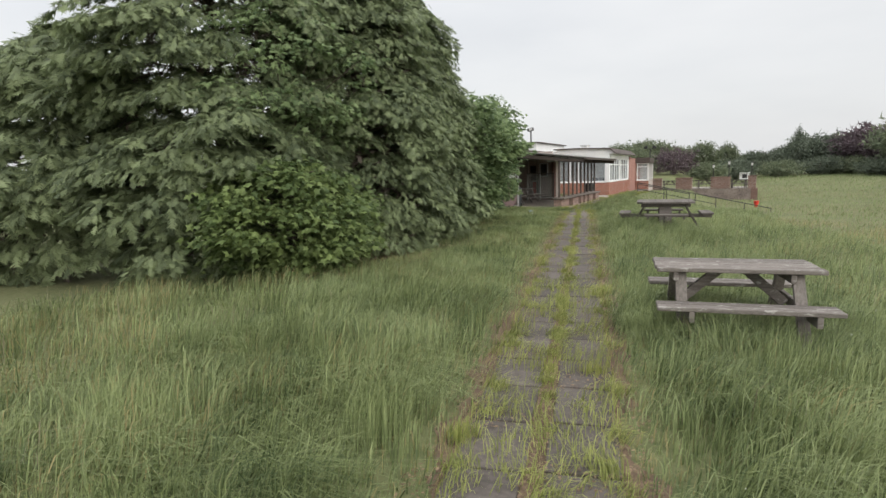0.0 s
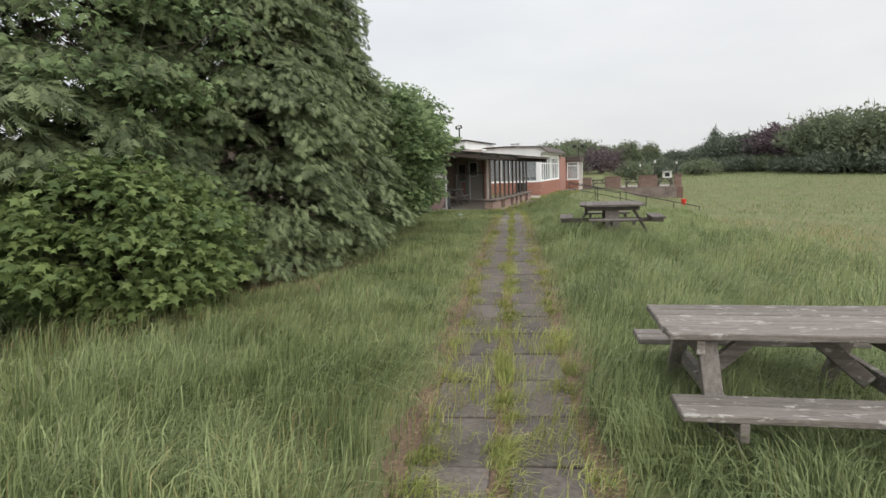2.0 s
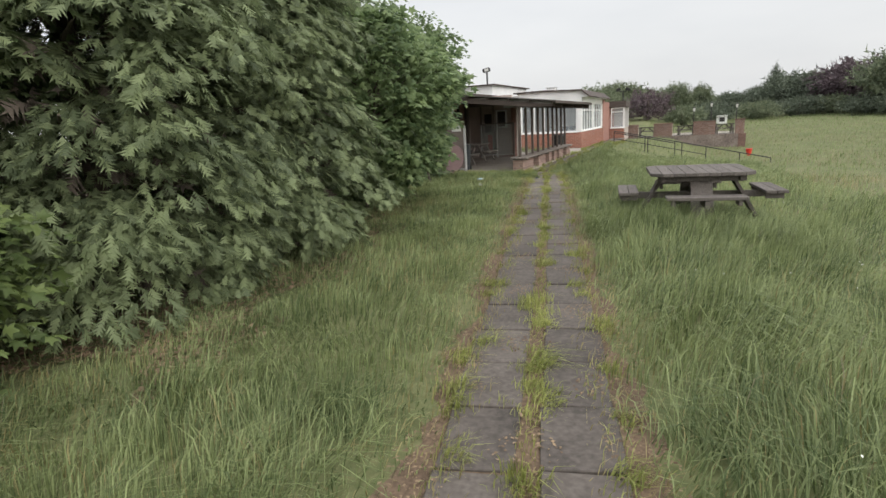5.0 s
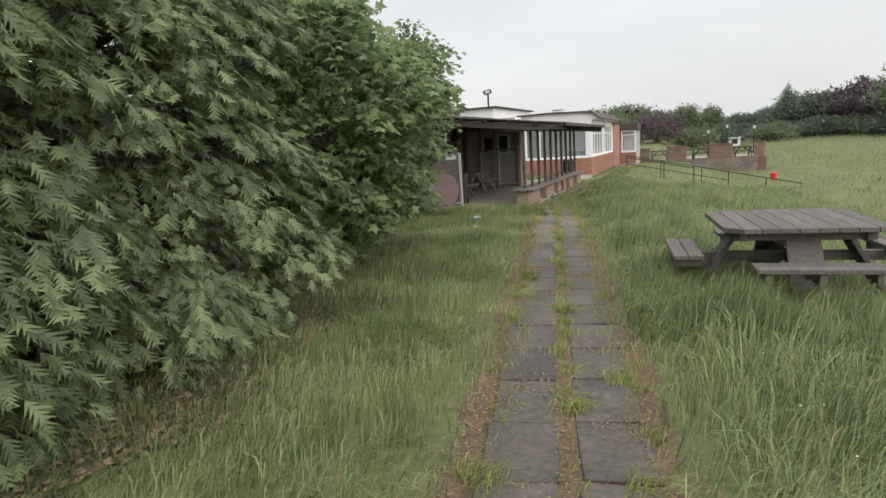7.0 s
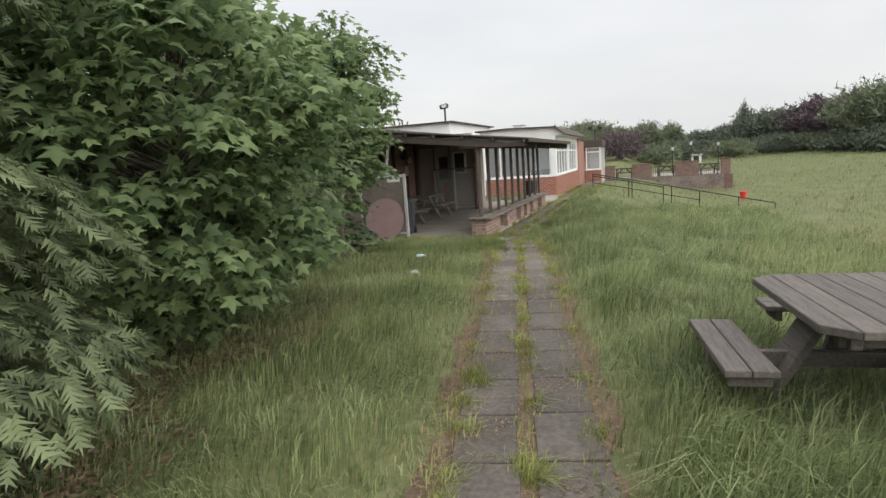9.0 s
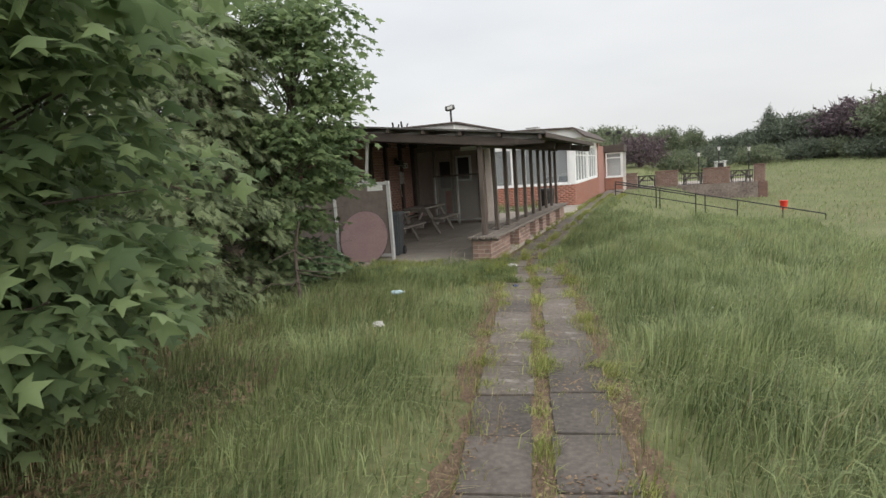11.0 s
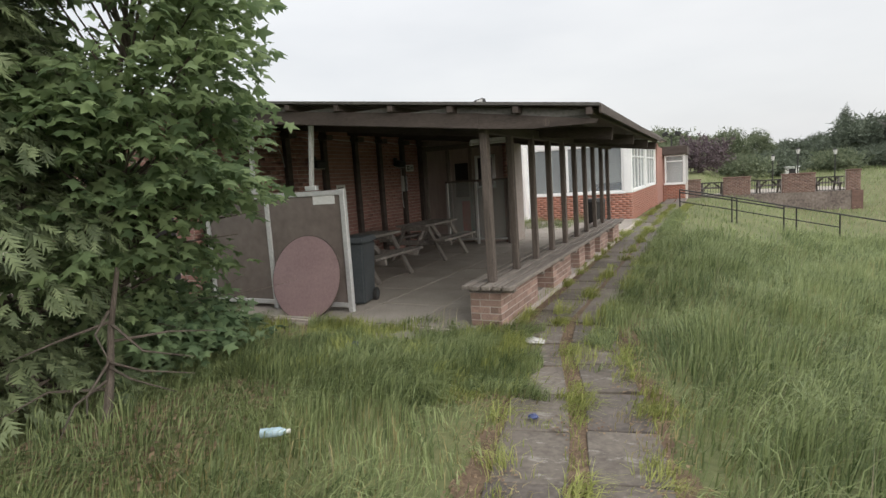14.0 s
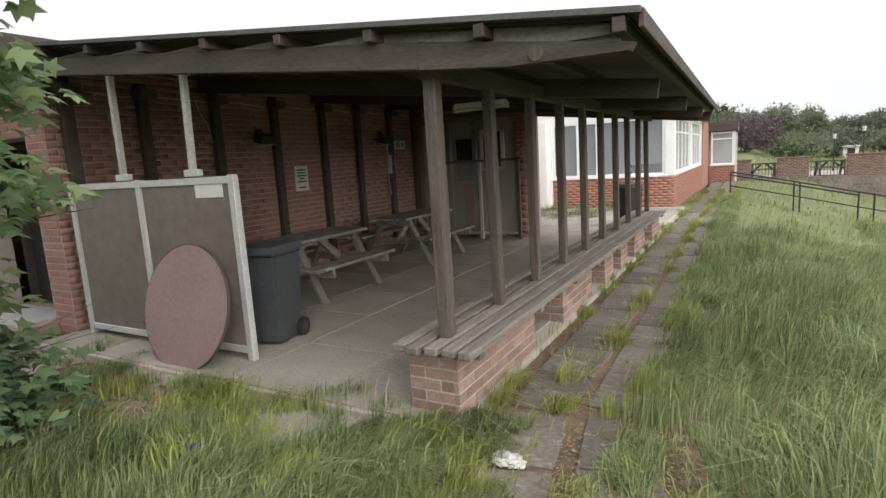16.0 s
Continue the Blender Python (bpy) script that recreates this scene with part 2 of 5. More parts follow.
M_FIELD_SEED = leaf_material("field_seed_blade", (0.22, 0.205, 0.12), (0.33, 0.3, 0.19), 0.2, 0.7, 0.3)
M_SEED = leaf_material("pale_grass_seed_head", (0.25, 0.21, 0.145), (0.4, 0.35, 0.25), 0.2, 0.7, 0.2)
M_CONIFER = leaf_material("conifer_spray", (0.093, 0.118, 0.064), (0.238, 0.287, 0.147), 0.35, 0.6, 0.3)
M_MAPLE = leaf_material("maple_leaf", (0.105, 0.155, 0.074), (0.275, 0.355, 0.168), 0.52, 0.55, 0.3)
M_MAPLE_LIGHT = leaf_material("young_maple_leaf", (0.075, 0.112, 0.04), (0.205, 0.265, 0.095), 0.42, 0.5, 0.3)
M_WEED = leaf_material("dark_weed_leaf", (0.06, 0.1, 0.05), (0.19, 0.26, 0.13), 0.35, 0.5, 0.3)
M_FAR_GREEN = leaf_material("far_tree_leaf", (0.105, 0.13, 0.08), (0.21, 0.24, 0.15), 0.3, 0.7, 0.35)
M_FAR_DARK = leaf_material("far_pine_leaf", (0.08, 0.1, 0.073), (0.155, 0.18, 0.13), 0.2, 0.7, 0.3)
M_FAR_PURPLE = leaf_material("copper_beech_leaf", (0.09, 0.068, 0.077), (0.155, 0.118, 0.128), 0.2, 0.7, 0.3)


# ---- builders ----
def part(name, bm, mat, parent=None, label=""):
    """Links a bmesh as one mesh object, under a thing where one is given."""
    me = bpy.data.meshes.new(name)
    bm.to_mesh(me)
    bm.free()
    me.materials.append(mat)
    ob = new(name, me)
    ob.parent = parent
    if label:
        tagged(ob, label)
    return ob


def box(bm, x0, x1, y0, y1, z0, z1, bevel=0.0, m=None):
    """Adds a box, with its edges bevelled, and turned by m."""
    got = bmesh.ops.create_cube(bm, size=1.0)
    vs = got["verts"]
    for v in vs:
        v.co = Vector((x0 + (v.co.x + 0.5) * (x1 - x0), y0 + (v.co.y + 0.5) * (y1 - y0), z0 + (v.co.z + 0.5) * (z1 - z0)))
    if bevel:
        es = list({e for v in vs for e in v.link_edges})
        got = bmesh.ops.bevel(bm, geom=es, offset=bevel, segments=1, affect="EDGES")
        vs = list({v for f in got["faces"] for v in f.verts} | {v for v in vs if v.is_valid})
    if m is not None:
        for v in vs:
            v.co = m @ v.co
    return vs


def boxes(*rows, bevel=0.0):
    bm = bmesh.new()
    for r in rows:
        box(bm, *r, bevel=bevel)
    return bm


def beam(bm, a, b, w, h, bevel=0.004, up=(0, 0, 1)):
    """A bar of section w by h from a to b."""
    a, b = Vector(a), Vector(b)
    d = b - a
    y = d.normalized()
    x = y.cross(Vector(up)).normalized()
    z = x.cross(y)
    m = Matrix(((x.x, y.x, z.x, a.x), (x.y, y.y, z.y, a.y), (x.z, y.z, z.z, a.z), (0, 0, 0, 1)))
    box(bm, -w / 2, w / 2, 0, d.length, -h / 2, h / 2, bevel, m)
    return bm


def rod(bm, a, b, r0, r1=None, seg=8):
    a, b = Vector(a), Vector(b)
    d = b - a
    m = Matrix.Translation((a + b) / 2) @ d.to_track_quat("Z", "Y").to_matrix().to_4x4()
    bmesh.ops.create_cone(bm, cap_ends=True, segments=seg, radius1=r0, radius2=r0 if r1 is None else r1, depth=d.length, matrix=m)
    return bm


def empty(name, x, y, z, label="", category="", group="", kind="", rz=0.0):
    ob = new(name)
    ob.matrix_world = pose(x, y, z, 0, 0, rz)
    ob.empty_display_size = 0.1
    return tagged(ob, label, category, group, kind)


def raw_mesh(name, verts, tris, mat, parent=None, smooth=False):
    """A mesh of triangles from numpy arrays."""
    me = bpy.data.meshes.new(name)
    me.vertices.add(len(verts))
    me.vertices.foreach_set("co", np.ascontiguousarray(verts, dtype=np.float32).ravel())
    me.loops.add(tris.size)
    me.loops.foreach_set("vertex_index", np.ascontiguousarray(tris, dtype=np.int32).ravel())
    me.polygons.add(len(tris))
    me.polygons.foreach_set("loop_start", np.arange(0, tris.size, 3, dtype=np.int32))
    me.polygons.foreach_set("loop_total", np.full(len(tris), 3, dtype=np.int32))
    me.update(calc_edges=True)
    me.materials.append(mat)
    ob = new(name, me)
    ob.parent = parent
    return ob


rng = np.random.default_rng(7)


def wave(x, y, s=1.0, k=0.0):
    """Smooth pseudo-noise of the plan, about -1 to 1."""
    return (np.sin(1.7 * s * x + 2.3 * s * y + k) + np.sin(-2.9 * s * x + 1.1 * s * y + 1.7 * k + 1.0) + np.sin(0.9 * s * x - 3.1 * s * y + 0.6 * k + 2.0)) / 3


# ---- the lie of the land ----
def path_x(y):
    """Middle of the slab path."""
    y = np.asarray(y, dtype=float)
    a = -2.02 - 0.224 * (y - 11.0)
    b = -5.16 - 0.012 * (y - 25.0)
    t = np.clip((y - 22.6) / 3.0, 0, 1)
    t = t * t * (3 - 2 * t)
    return a * (1 - t) + b * t


def dip(y):
    """How far the ground falls towards the veranda."""
    t = np.clip((np.asarray(y, dtype=float) - 18.0) / 5.0, 0, 1)
    return 0.065 * t * t * (3 - 2 * t)


def land(x, y):
    """Height of the ground."""
    x, y = np.asarray(x, dtype=float), np.asarray(y, dtype=float)
    s = x - path_x(np.clip(y, -30, 42))
    k = np.clip((y - 22) / 16, 0, 1)
    width = 22 - 15 * k
    edge = 1.6 - 1.1 * k
    t = np.clip((s - edge) / width, 0, 1)
    right = -1.35 * (1 - (1 - t) ** 2)
    far = np.clip((np.hypot(x, y - 10) - 34) / 52, 0, 1)
    right = right + (2.0 - 0.35 * k) * far * far * (3 - 2 * far)
    u = np.clip((-s - 2.5) / 8, 0, 1) * np.clip((22 - y) / 4, 0, 1)
    bank = np.clip((y - 43) / 8, 0, 1) * np.clip((-0.6 - x) / 2.0, 0, 1) * np.clip((62 - y) / 6, 0, 1) * (x > -20)
    right = right * (1 - bank) - 0.3 * bank
    return right - 0.35 * u * u * (3 - 2 * u) + 0.02 * wave(x, y, 0.6) * np.clip(np.abs(s) - 0.7, 0, 1) * np.clip((24 - y) / 3, 0, 1) - 0.04 - dip(y)


def ground_sheet():
    xs = np.unique(np.concatenate([np.arange(-14, 12.1, 0.4), np.array([-600, -250, -120, -70, -45, -30, -22, -17, 15, 19, 25, 35, 50, 75, 120, 250, 600.0])]))
    ys = np.unique(np.concatenate([np.arange(-6, 50.1, 0.4), np.array([-600, -250, -100, -50, -25, -14, -9, 56, 64, 76, 95, 120, 160, 250, 600.0])]))
    gx, gy = np.meshgrid(xs, ys)
    z = land(gx, gy)
    verts = np.stack([gx.ravel(), gy.ravel(), z.ravel()], 1)
    nx, ny = len(xs), len(ys)
    i = (np.arange(ny - 1)[:, None] * nx + np.arange(nx - 1)[None, :]).ravel()
    tris = np.concatenate([np.stack([i, i + 1, i + nx + 1], 1), np.stack([i, i + nx + 1, i + nx], 1)])
    ob = raw_mesh("ground", verts, tris, M_SOIL)
    for p in ob.data.polygons:
        p.use_smooth = True
    return tagged(ob, "rough meadow turf sloping away from the path", "ground", kind="structure")


ground_sheet()


# ---- brickwork ----
BRICK_MESH = {}


def brick_mesh(length, mat):
    """One brick of that length along local x, face towards local -y, shared by all alike."""
    key = (round(length, 3), mat.name)
    if key not in BRICK_MESH:
        bm = bmesh.new()
        box(bm, 0.005, length - 0.005, -0.005, 0.03, 0.005, 0.07, 0.003)
        me = bpy.data.meshes.new("brick")
        bm.to_mesh(me)
        bm.free()
        me.materials.append(mat)
        BRICK_MESH[key] = me
    return BRICK_MESH[key]


def brick_face(parent, m, length, height, mat, holes=(), singles=0, near=0.0):
    """Lays stretcher courses on the face whose lower corner is m (x along, z up, -y outwards). The bricks nearest to `near` along the face are objects, the rest one mesh."""
    rows = []
    for j in range(int(height / 0.075 + 0.5)):
        z = j * 0.075
        x = -0.1125 if j % 2 else 0.0
        while x < length - 0.02:
            a, b = max(x, 0.0), min(x + 0.225, length)
            x += 0.225
            if b - a < 0.03:
                continue
            bits = [(a, b)]
            for h in holes:
                if h[2] < z + 0.037 < h[3]:
                    bits = [q for lo, hi in bits for q in ((lo, min(hi, h[0])), (max(lo, h[1]), hi)) if q[1] - q[0] > 0.025]
            for lo, hi in bits:
                rows.append((abs((lo + hi) / 2 - near), lo, z, hi - lo))
    rows.sort()
    for _, a, z, w in rows[:singles]:
        ob = new("brick", brick_mesh(w, mat))
        ob.parent = parent
        ob.matrix_world = m @ pose(a, random.uniform(-0.002, 0.002), z)
    rest = rows[singles:]
    if rest:
        base = np.array([(x, y, z) for x in (0, 1) for y in (0, 1) for z in (0, 1)], dtype=float)
        tri = np.array([(0, 1, 5), (0, 5, 4), (0, 2, 3), (0, 3, 1), (4, 5, 7), (4, 7, 6), (1, 3, 7), (1, 7, 5), (0, 4, 6), (0, 6, 2)])
        a = np.array([(r[1] + 0.005, -0.005, r[2] + 0.005, r[3] - 0.01, 0.038, 0.065) for r in rest])
        v = base[None] * a[:, None, 3:] + a[:, None, :3]
        v[:, :, 1] += rng.uniform(-0.002, 0.002, (len(rest), 1))
        t = tri[None] + 8 * np.arange(len(rest))[:, None, None]
        ob = raw_mesh("brick_courses", v.reshape(-1, 3), t.reshape(-1, 3), mat, parent)
        ob.matrix_world = m
        tagged(ob, kind="stuff")


def face_pose(x, y, z, turn):
    return pose(x, y, z, 0, 0, turn)


FLOOR = -0.03


# ---- clubhouse: brick wing behind the veranda ----
club_wall_end = tagged(part("wall_south", boxes((-24, -12.32, 24.5, 24.8, -0.2, 2.75), (-12.32, -10.92, 24.5, 24.8, 2.05, 2.75), (-10.92, -10.53, 24.5, 24.8, -0.2, 2.75)), M_MORTAR), "red brick end wall of the clubhouse with a doorway", "wall", kind="structure")
club_wall = tagged(part("wall_east", boxes((-10.8, -10.53, 24.8, 31.7, -0.2, 2.75)), M_MORTAR), "red brick veranda wall with dark timber battens", "wall", kind="structure")
club_roof = tagged(part("roof_1", boxes((-24.2, -10.2, 24.1, 37.4, 2.75, 2.93), bevel=0.01), M_FASCIA), "flat felt roof with a dark fascia", "roof", kind="structure")
tagged(part("wall_back", boxes((-24, -23.7, 24.8, 46, -0.2, 2.75), (-24, -6.4, 46, 46.3, -0.2, 2.6)), M_BRICK), "plain brick back wall", "wall", kind="structure")

# doorway with a dark door, a step and a mat
door = tagged(part("door_1", boxes((-12.30, -10.95, 24.98, 25.04, 0.08, 2.02), bevel=0.004), M_DOOR), "closed dark brown door in the brick end wall", "door", kind="structure")
part("door_frame", boxes((-12.32, -12.25, 24.9, 25.0, 0.05, 2.05), (-11.00, -10.92, 24.9, 25.0, 0.05, 2.05), (-12.32, -10.92, 24.9, 25.0, 1.98, 2.05)), M_FASCIA, door, "dark stained door frame")
hb = bmesh.new()
rod(hb, (-11.15, 24.98, 1.0), (-11.15, 24.93, 1.0), 0.012)
rod(hb, (-11.15, 24.935, 1.0), (-11.27, 24.935, 1.0), 0.011)
box(hb, -11.17, -11.12, 24.965, 24.98, 0.88, 1.12, 0.003)
part("door_handle", hb, M_GALV, door, "steel lever handle")
tagged(part("doorstep", boxes((-12.40, -10.85, 24.1, 24.95, -0.1, 0.06), bevel=0.01), M_BRICK_PALE), "low brick doorstep", "step", kind="structure")
mat_bm = bmesh.new()
for i in range(22):
    x = -12.15 + i * 0.055
    box(mat_bm, x, x + 0.035, 24.15, 24.75, 0.062, 0.085)
tagged(part("door_mat", mat_bm, M_GALV), "ribbed grey metal door mat on the step", "mat")

# timber battens on the veranda wall
for y in (24.72, 25.56, 26.57, 27.61, 28.66, 29.59, 30.6, 31.5):
    b = part("wall_batten", boxes((-10.52, -10.43, y - 0.06, y + 0.06, FLOOR, 2.62), bevel=0.006), M_FASCIA)
    tagged(b, "dark stained vertical timber batten on the brick wall", "batten", "battens of the veranda wall")
    part("bracket_block", boxes((-10.52, -10.3, y - 0.1, y + 0.1, 2.45, 2.55), bevel=0.01), M_TIMBER, b)


def bulkhead_light(y, z):
    e = empty("wall_light", -10.52, y, z, "black wall floodlight on the brick wall", "light", "veranda wall lights")
    bm = boxes((0.0, 0.06, -0.05, 0.05, -0.02, 0.1), bevel=0.01)
    part("mount", bm, M_BLACK, e)
    bm = bmesh.new()
    box(bm, 0.05, 0.24, -0.14, 0.14, -0.08, 0.06, 0.02, pose(0, 0, 0, 0, 15, 0))
    housing = part("housing", bm, M_BLACK, e)
    bm = bmesh.new()
    box(bm, 0.08, 0.22, -0.11, 0.11, -0.09, -0.078, 0.003, pose(0, 0, 0, 0, 15, 0))
    part("lens", bm, M_PLASTIC, housing, "pale ribbed lens")
    return e


bulkhead_light(27.3, 2.05)
bulkhead_light(30.3, 2.05)

notice = tagged(part("notice", boxes((-10.52, -10.508, 27.96, 28.25, 1.2, 1.59)), M_PAPER), "white printed notice on the brick wall", "sign")
nb = bmesh.new()
for i, w in enumerate((0.2, 0.17, 0.21, 0.12, 0.2, 0.16)):
    z = 1.53 - i * 0.045 - (0.05 if i == 5 else 0)
    box(nb, -10.508, -10.506, 28.105 - w / 2, 28.105 + w / 2, z - 0.011, z + 0.011)
part("notice_lines", nb, M_INK, notice, "rows of grey print")
plate = tagged(part("symbol_plate", boxes((-10.52, -10.508, 30.8, 31.18, 1.83, 1.99), bevel=0.002), M_PAPER), "small white plate with two dark symbols", "sign")
part("symbol", boxes((-10.508, -10.505, 30.85, 30.97, 1.86, 1.96)), M_INK, plate)
part("symbol", boxes((-10.508, -10.505, 31.03, 31.06, 1.86, 1.96), (-10.508, -10.505, 31.1, 31.13, 1.86, 1.96), (-10.508, -10.505, 31.06, 31.1, 1.9, 1.92)), M_INK, plate)
part("symbol_dot", boxes((-10.505, -10.503, 30.89, 30.93, 1.89, 1.93)), M_PAPER, plate)
phone = empty("wall_telephone_box", -10.52, 30.62, 1.3, "pale grey wall box with a hanging cable", "box")
part("body", boxes((0.0, 0.09, -0.09, 0.07, 0.05, 0.42), bevel=0.012), M_PLASTIC, phone)
part("lower_box", boxes((0.0, 0.06, -0.03, 0.09, -0.2, -0.08), bevel=0.01), M_PLASTIC, phone)
cb = bmesh.new()
pts = [Vector((0.05, -0.12, 0.75)), Vector((0.05, -0.14, 0.3)), Vector((0.05, -0.16, -0.1)), Vector((0.05, -0.12, -0.33)), Vector((0.05, -0.02, -0.36)), Vector((0.05, 0.04, -0.22))]
for a, b in zip(pts, pts[1:]):
    rod(cb, a, b, 0.008, seg=6)
part("cable", cb, M_PLASTIC, phone)
wb = bmesh.new()
wire = [Vector((-10.5, 24.9 + i * 0.42, 2.5 - 0.035 * math.sin(i * 1.3) ** 2)) for i in range(17)]
for a, b in zip(wire, wire[1:]):
    rod(wb, a, b, 0.006, seg=5)
tagged(part("wall_cable", wb, M_PLASTIC), "thin pale cable along the top of the brick wall", "cable")
hangw = bmesh.new()
pts = [Vector((-10.49, 26.3, 2.5)), Vector((-10.49, 26.34, 2.35)), Vector((-10.49, 26.46, 2.15)), Vector((-10.49, 26.5, 1.95))]
for a, b in zip(pts, pts[1:]):
    rod(hangw, a, b, 0.006, seg=5)
tagged(part("loose_cable", hangw, M_PLASTIC), "loose pale cable hanging on the brick wall", "cable")

# far end of the veranda: timber-clad entrance
far = tagged(part("wall_north", boxes((-10.53, -9.75, 31.7, 31.9, FLOOR, 2.75), (-9.75, -9.2, 31.7, 31.9, 2.05, 2.75), (-9.2, -8.3, 31.7, 31.9, FLOOR, 2.75)), M_CLAD), "brown panelled entrance wall closing the veranda", "wall", kind="structure")
door2 = tagged(part("door_2", boxes((-9.75, -9.2, 31.78, 31.83, FLOOR, 1.1), (-9.75, -9.66, 31.78, 31.83, 1.1, 2.05), (-9.29, -9.2, 31.78, 31.83, 1.1, 2.05), (-9.66, -9.29, 31.78, 31.83, 1.95, 2.05), bevel=0.003), M_CLAD), "brown half-glazed entrance door", "door", kind="structure")
part("pane", boxes((-9.66, -9.29, 31.8, 31.81, 1.1, 1.95)), M_DOOR, door2, "dark glass")
part("red_panel", boxes((-9.5, -9.28, 31.765, 31.78, 0.2, 1.0)), M_RED, door2, "faded red panel")
ent = tagged(part("entrance_frame", boxes((-10.5, -10.38, 31.62, 31.7, FLOOR, 2.3), (-9.82, -9.74, 31.62, 31.7, FLOOR, 2.3), (-9.2, -9.12, 31.62, 31.7, FLOOR, 2.3), (-10.5, -8.3, 31.62, 31.7, 2.3, 2.42), bevel=0.006), M_TIMBER_Y), "weathered pale timber frame of the entrance", "frame", kind="structure")
w9 = tagged(part("window_9", boxes((-9.05, -8.98, 31.66, 31.7, 1.3, 2.1), (-8.6, -8.53, 31.66, 31.7, 1.3, 2.1), (-9.05, -8.53, 31.66, 31.7, 1.3, 1.36), (-9.05, -8.53, 31.66, 31.7, 2.04, 2.1)), M_WHITE), "small white-framed window beside the entrance", "window", kind="structure")
part("pane", boxes((-8.98, -8.6, 31.675, 31.685, 1.36, 2.04)), M_DOOR, w9, "dark glass")
inner_pier = tagged(part("brick_pier", boxes((-8.3, -8.05, 31.6, 32.3, FLOOR, 2.5)), M_MORTAR), "red brick pier beside the entrance", "pier", kind="structure")
glaze = empty("glass_screen", -8.9, 31.3, FLOOR, "glass wind screen tinted pale for its reflections, in a pale frame", "screen")
part("post", boxes((-0.8, -0.74, -0.03, 0.03, 0, 1.5), bevel=0.004), M_GALV, glaze)
part("post", boxes((-0.03, 0.03, -0.03, 0.03, 0, 1.5), bevel=0.004), M_GALV, glaze)
part("post", boxes((0.76, 0.82, -0.03, 0.03, 0, 1.55), bevel=0.004), M_TIMBER, glaze)
part("rail", boxes((-0.8, 0.82, -0.03, 0.03, 1.5, 1.55), bevel=0.004), M_TIMBER, glaze)
part("rail", boxes((-0.74, 0.76, -0.02, 0.02, 0.1, 0.14), bevel=0.004), M_GALV, glaze)
part("pane", boxes((-0.74, -0.03, -0.005, 0.005, 0.14, 1.5)), M_SCREEN_GLASS, glaze)
part("pane", boxes((0.03, 0.76, -0.005, 0.005, 0.14, 1.5)), M_SCREEN_GLASS, glaze)

# ---- veranda roof ----
def roof_z(x):
    return 2.15 + 0.12 * (-4.65 - x)


veranda = empty("veranda_roof", -7.5, 28.4, 2.2, "dark stained timber lean-to roof over the veranda", "roof", kind="structure")


def vpart(name, bm, mat, label=""):
    ob = part(name, bm, mat, veranda, label)
    ob.matrix_parent_inverse = veranda.matrix_world.inverted()
    return ob


def eaves_x(y):
    """The eaves draw in a little towards the far end."""
    return -4.68 - 0.018 * (y - 24.2)


def sheet(y0, y1, out, inner, top, thick):
    """A sloping sheet from the eaves to the wall."""
    bm = bmesh.new()
    c = [(eaves_x(y0) + out, y0), (inner, y0), (inner, y1), (eaves_x(y1) + out, y1)]
    v = [bm.verts.new((x, y, roof_z(x) + z)) for z in (top, top - thick) for x, y in c]
    for f in ((3, 2, 1, 0), (4, 5, 6, 7), (0, 1, 5, 4), (1, 2, 6, 5), (2, 3, 7, 6), (3, 0, 4, 7)):
        bm.faces.new([v[k] for k in f])
    bmesh.ops.recalc_face_normals(bm, faces=bm.faces)
    return bm


vpart("sheet", sheet(24.18, 32.45, 0.0, -10.6, 0.015, 0.03), M_ROOF, "thin grey felted roof edge")
vpart("soffit", sheet(24.25, 32.4, -0.06, -10.5, -0.018, 0.012), M_FASCIA)
for i in range(9):
    x = -4.78 - i * 0.71
    bm = bmesh.new()
    xe = x - 0.15 if i == 0 else x
    beam(bm, (x, 24.19, roof_z(x) - 0.06), (xe, 32.4, roof_z(xe) - 0.06), 0.06, 0.07)
    vpart("purlin", bm, M_FASCIA)
    bm = bmesh.new()
    box(bm, x - 0.62, x - 0.06, 24.3, 24.32, roof_z(x - 0.05) - 0.085, roof_z(x - 0.05) - 0.035, 0.0)
    vpart("eaves_filler", bm, M_SOFFIT, "pale weathered board between the purlins")
for y in (24.29, 26.4, 28.5, 30.6, 32.25):
    bm = bmesh.new()
    beam(bm, (-5.9 if y < 25 else -4.92, y, 2.128 if y < 25 else 2.01), (-10.5, y, 2.665), 0.07, 0.155, 0.006)
    vpart("rafter", bm, M_FASCIA)
bm = bmesh.new()
beam(bm, (-5.92, 24.34, 2.075), (-5.92, 32.3, 2.075), 0.08, 0.12, 0.006)
vpart("wall_plate", bm, M_FASCIA)
bm = bmesh.new()
beam(bm, (eaves_x(24.2), 24.2, roof_z(-4.69) - 0.035), (eaves_x(32.45), 32.45, roof_z(-4.83) - 0.035), 0.025, 0.085, 0.003)
vpart("fascia", bm, M_FASCIA)
bm = bmesh.new()
tv = [bm.verts.new((x, yy, z)) for yy in (24.255, 24.325) for x, z in ((-4.72, 2.03), (-4.74, 1.995), (-5.35, 2.0), (-5.9, 2.052), (-5.9, 2.207))]
for f in ((0, 1, 2, 3, 4), (9, 8, 7, 6, 5), (0, 5, 6, 1), (1, 6, 7, 2), (2, 7, 8, 3), (3, 8, 9, 4), (4, 9, 5, 0)):
    bm.faces.new([tv[k] for k in f])
bmesh.ops.recalc_face_normals(bm, faces=bm.faces)
vpart("rafter_end", bm, M_FASCIA, "tapered end of the outer rafter")
bm = bmesh.new()
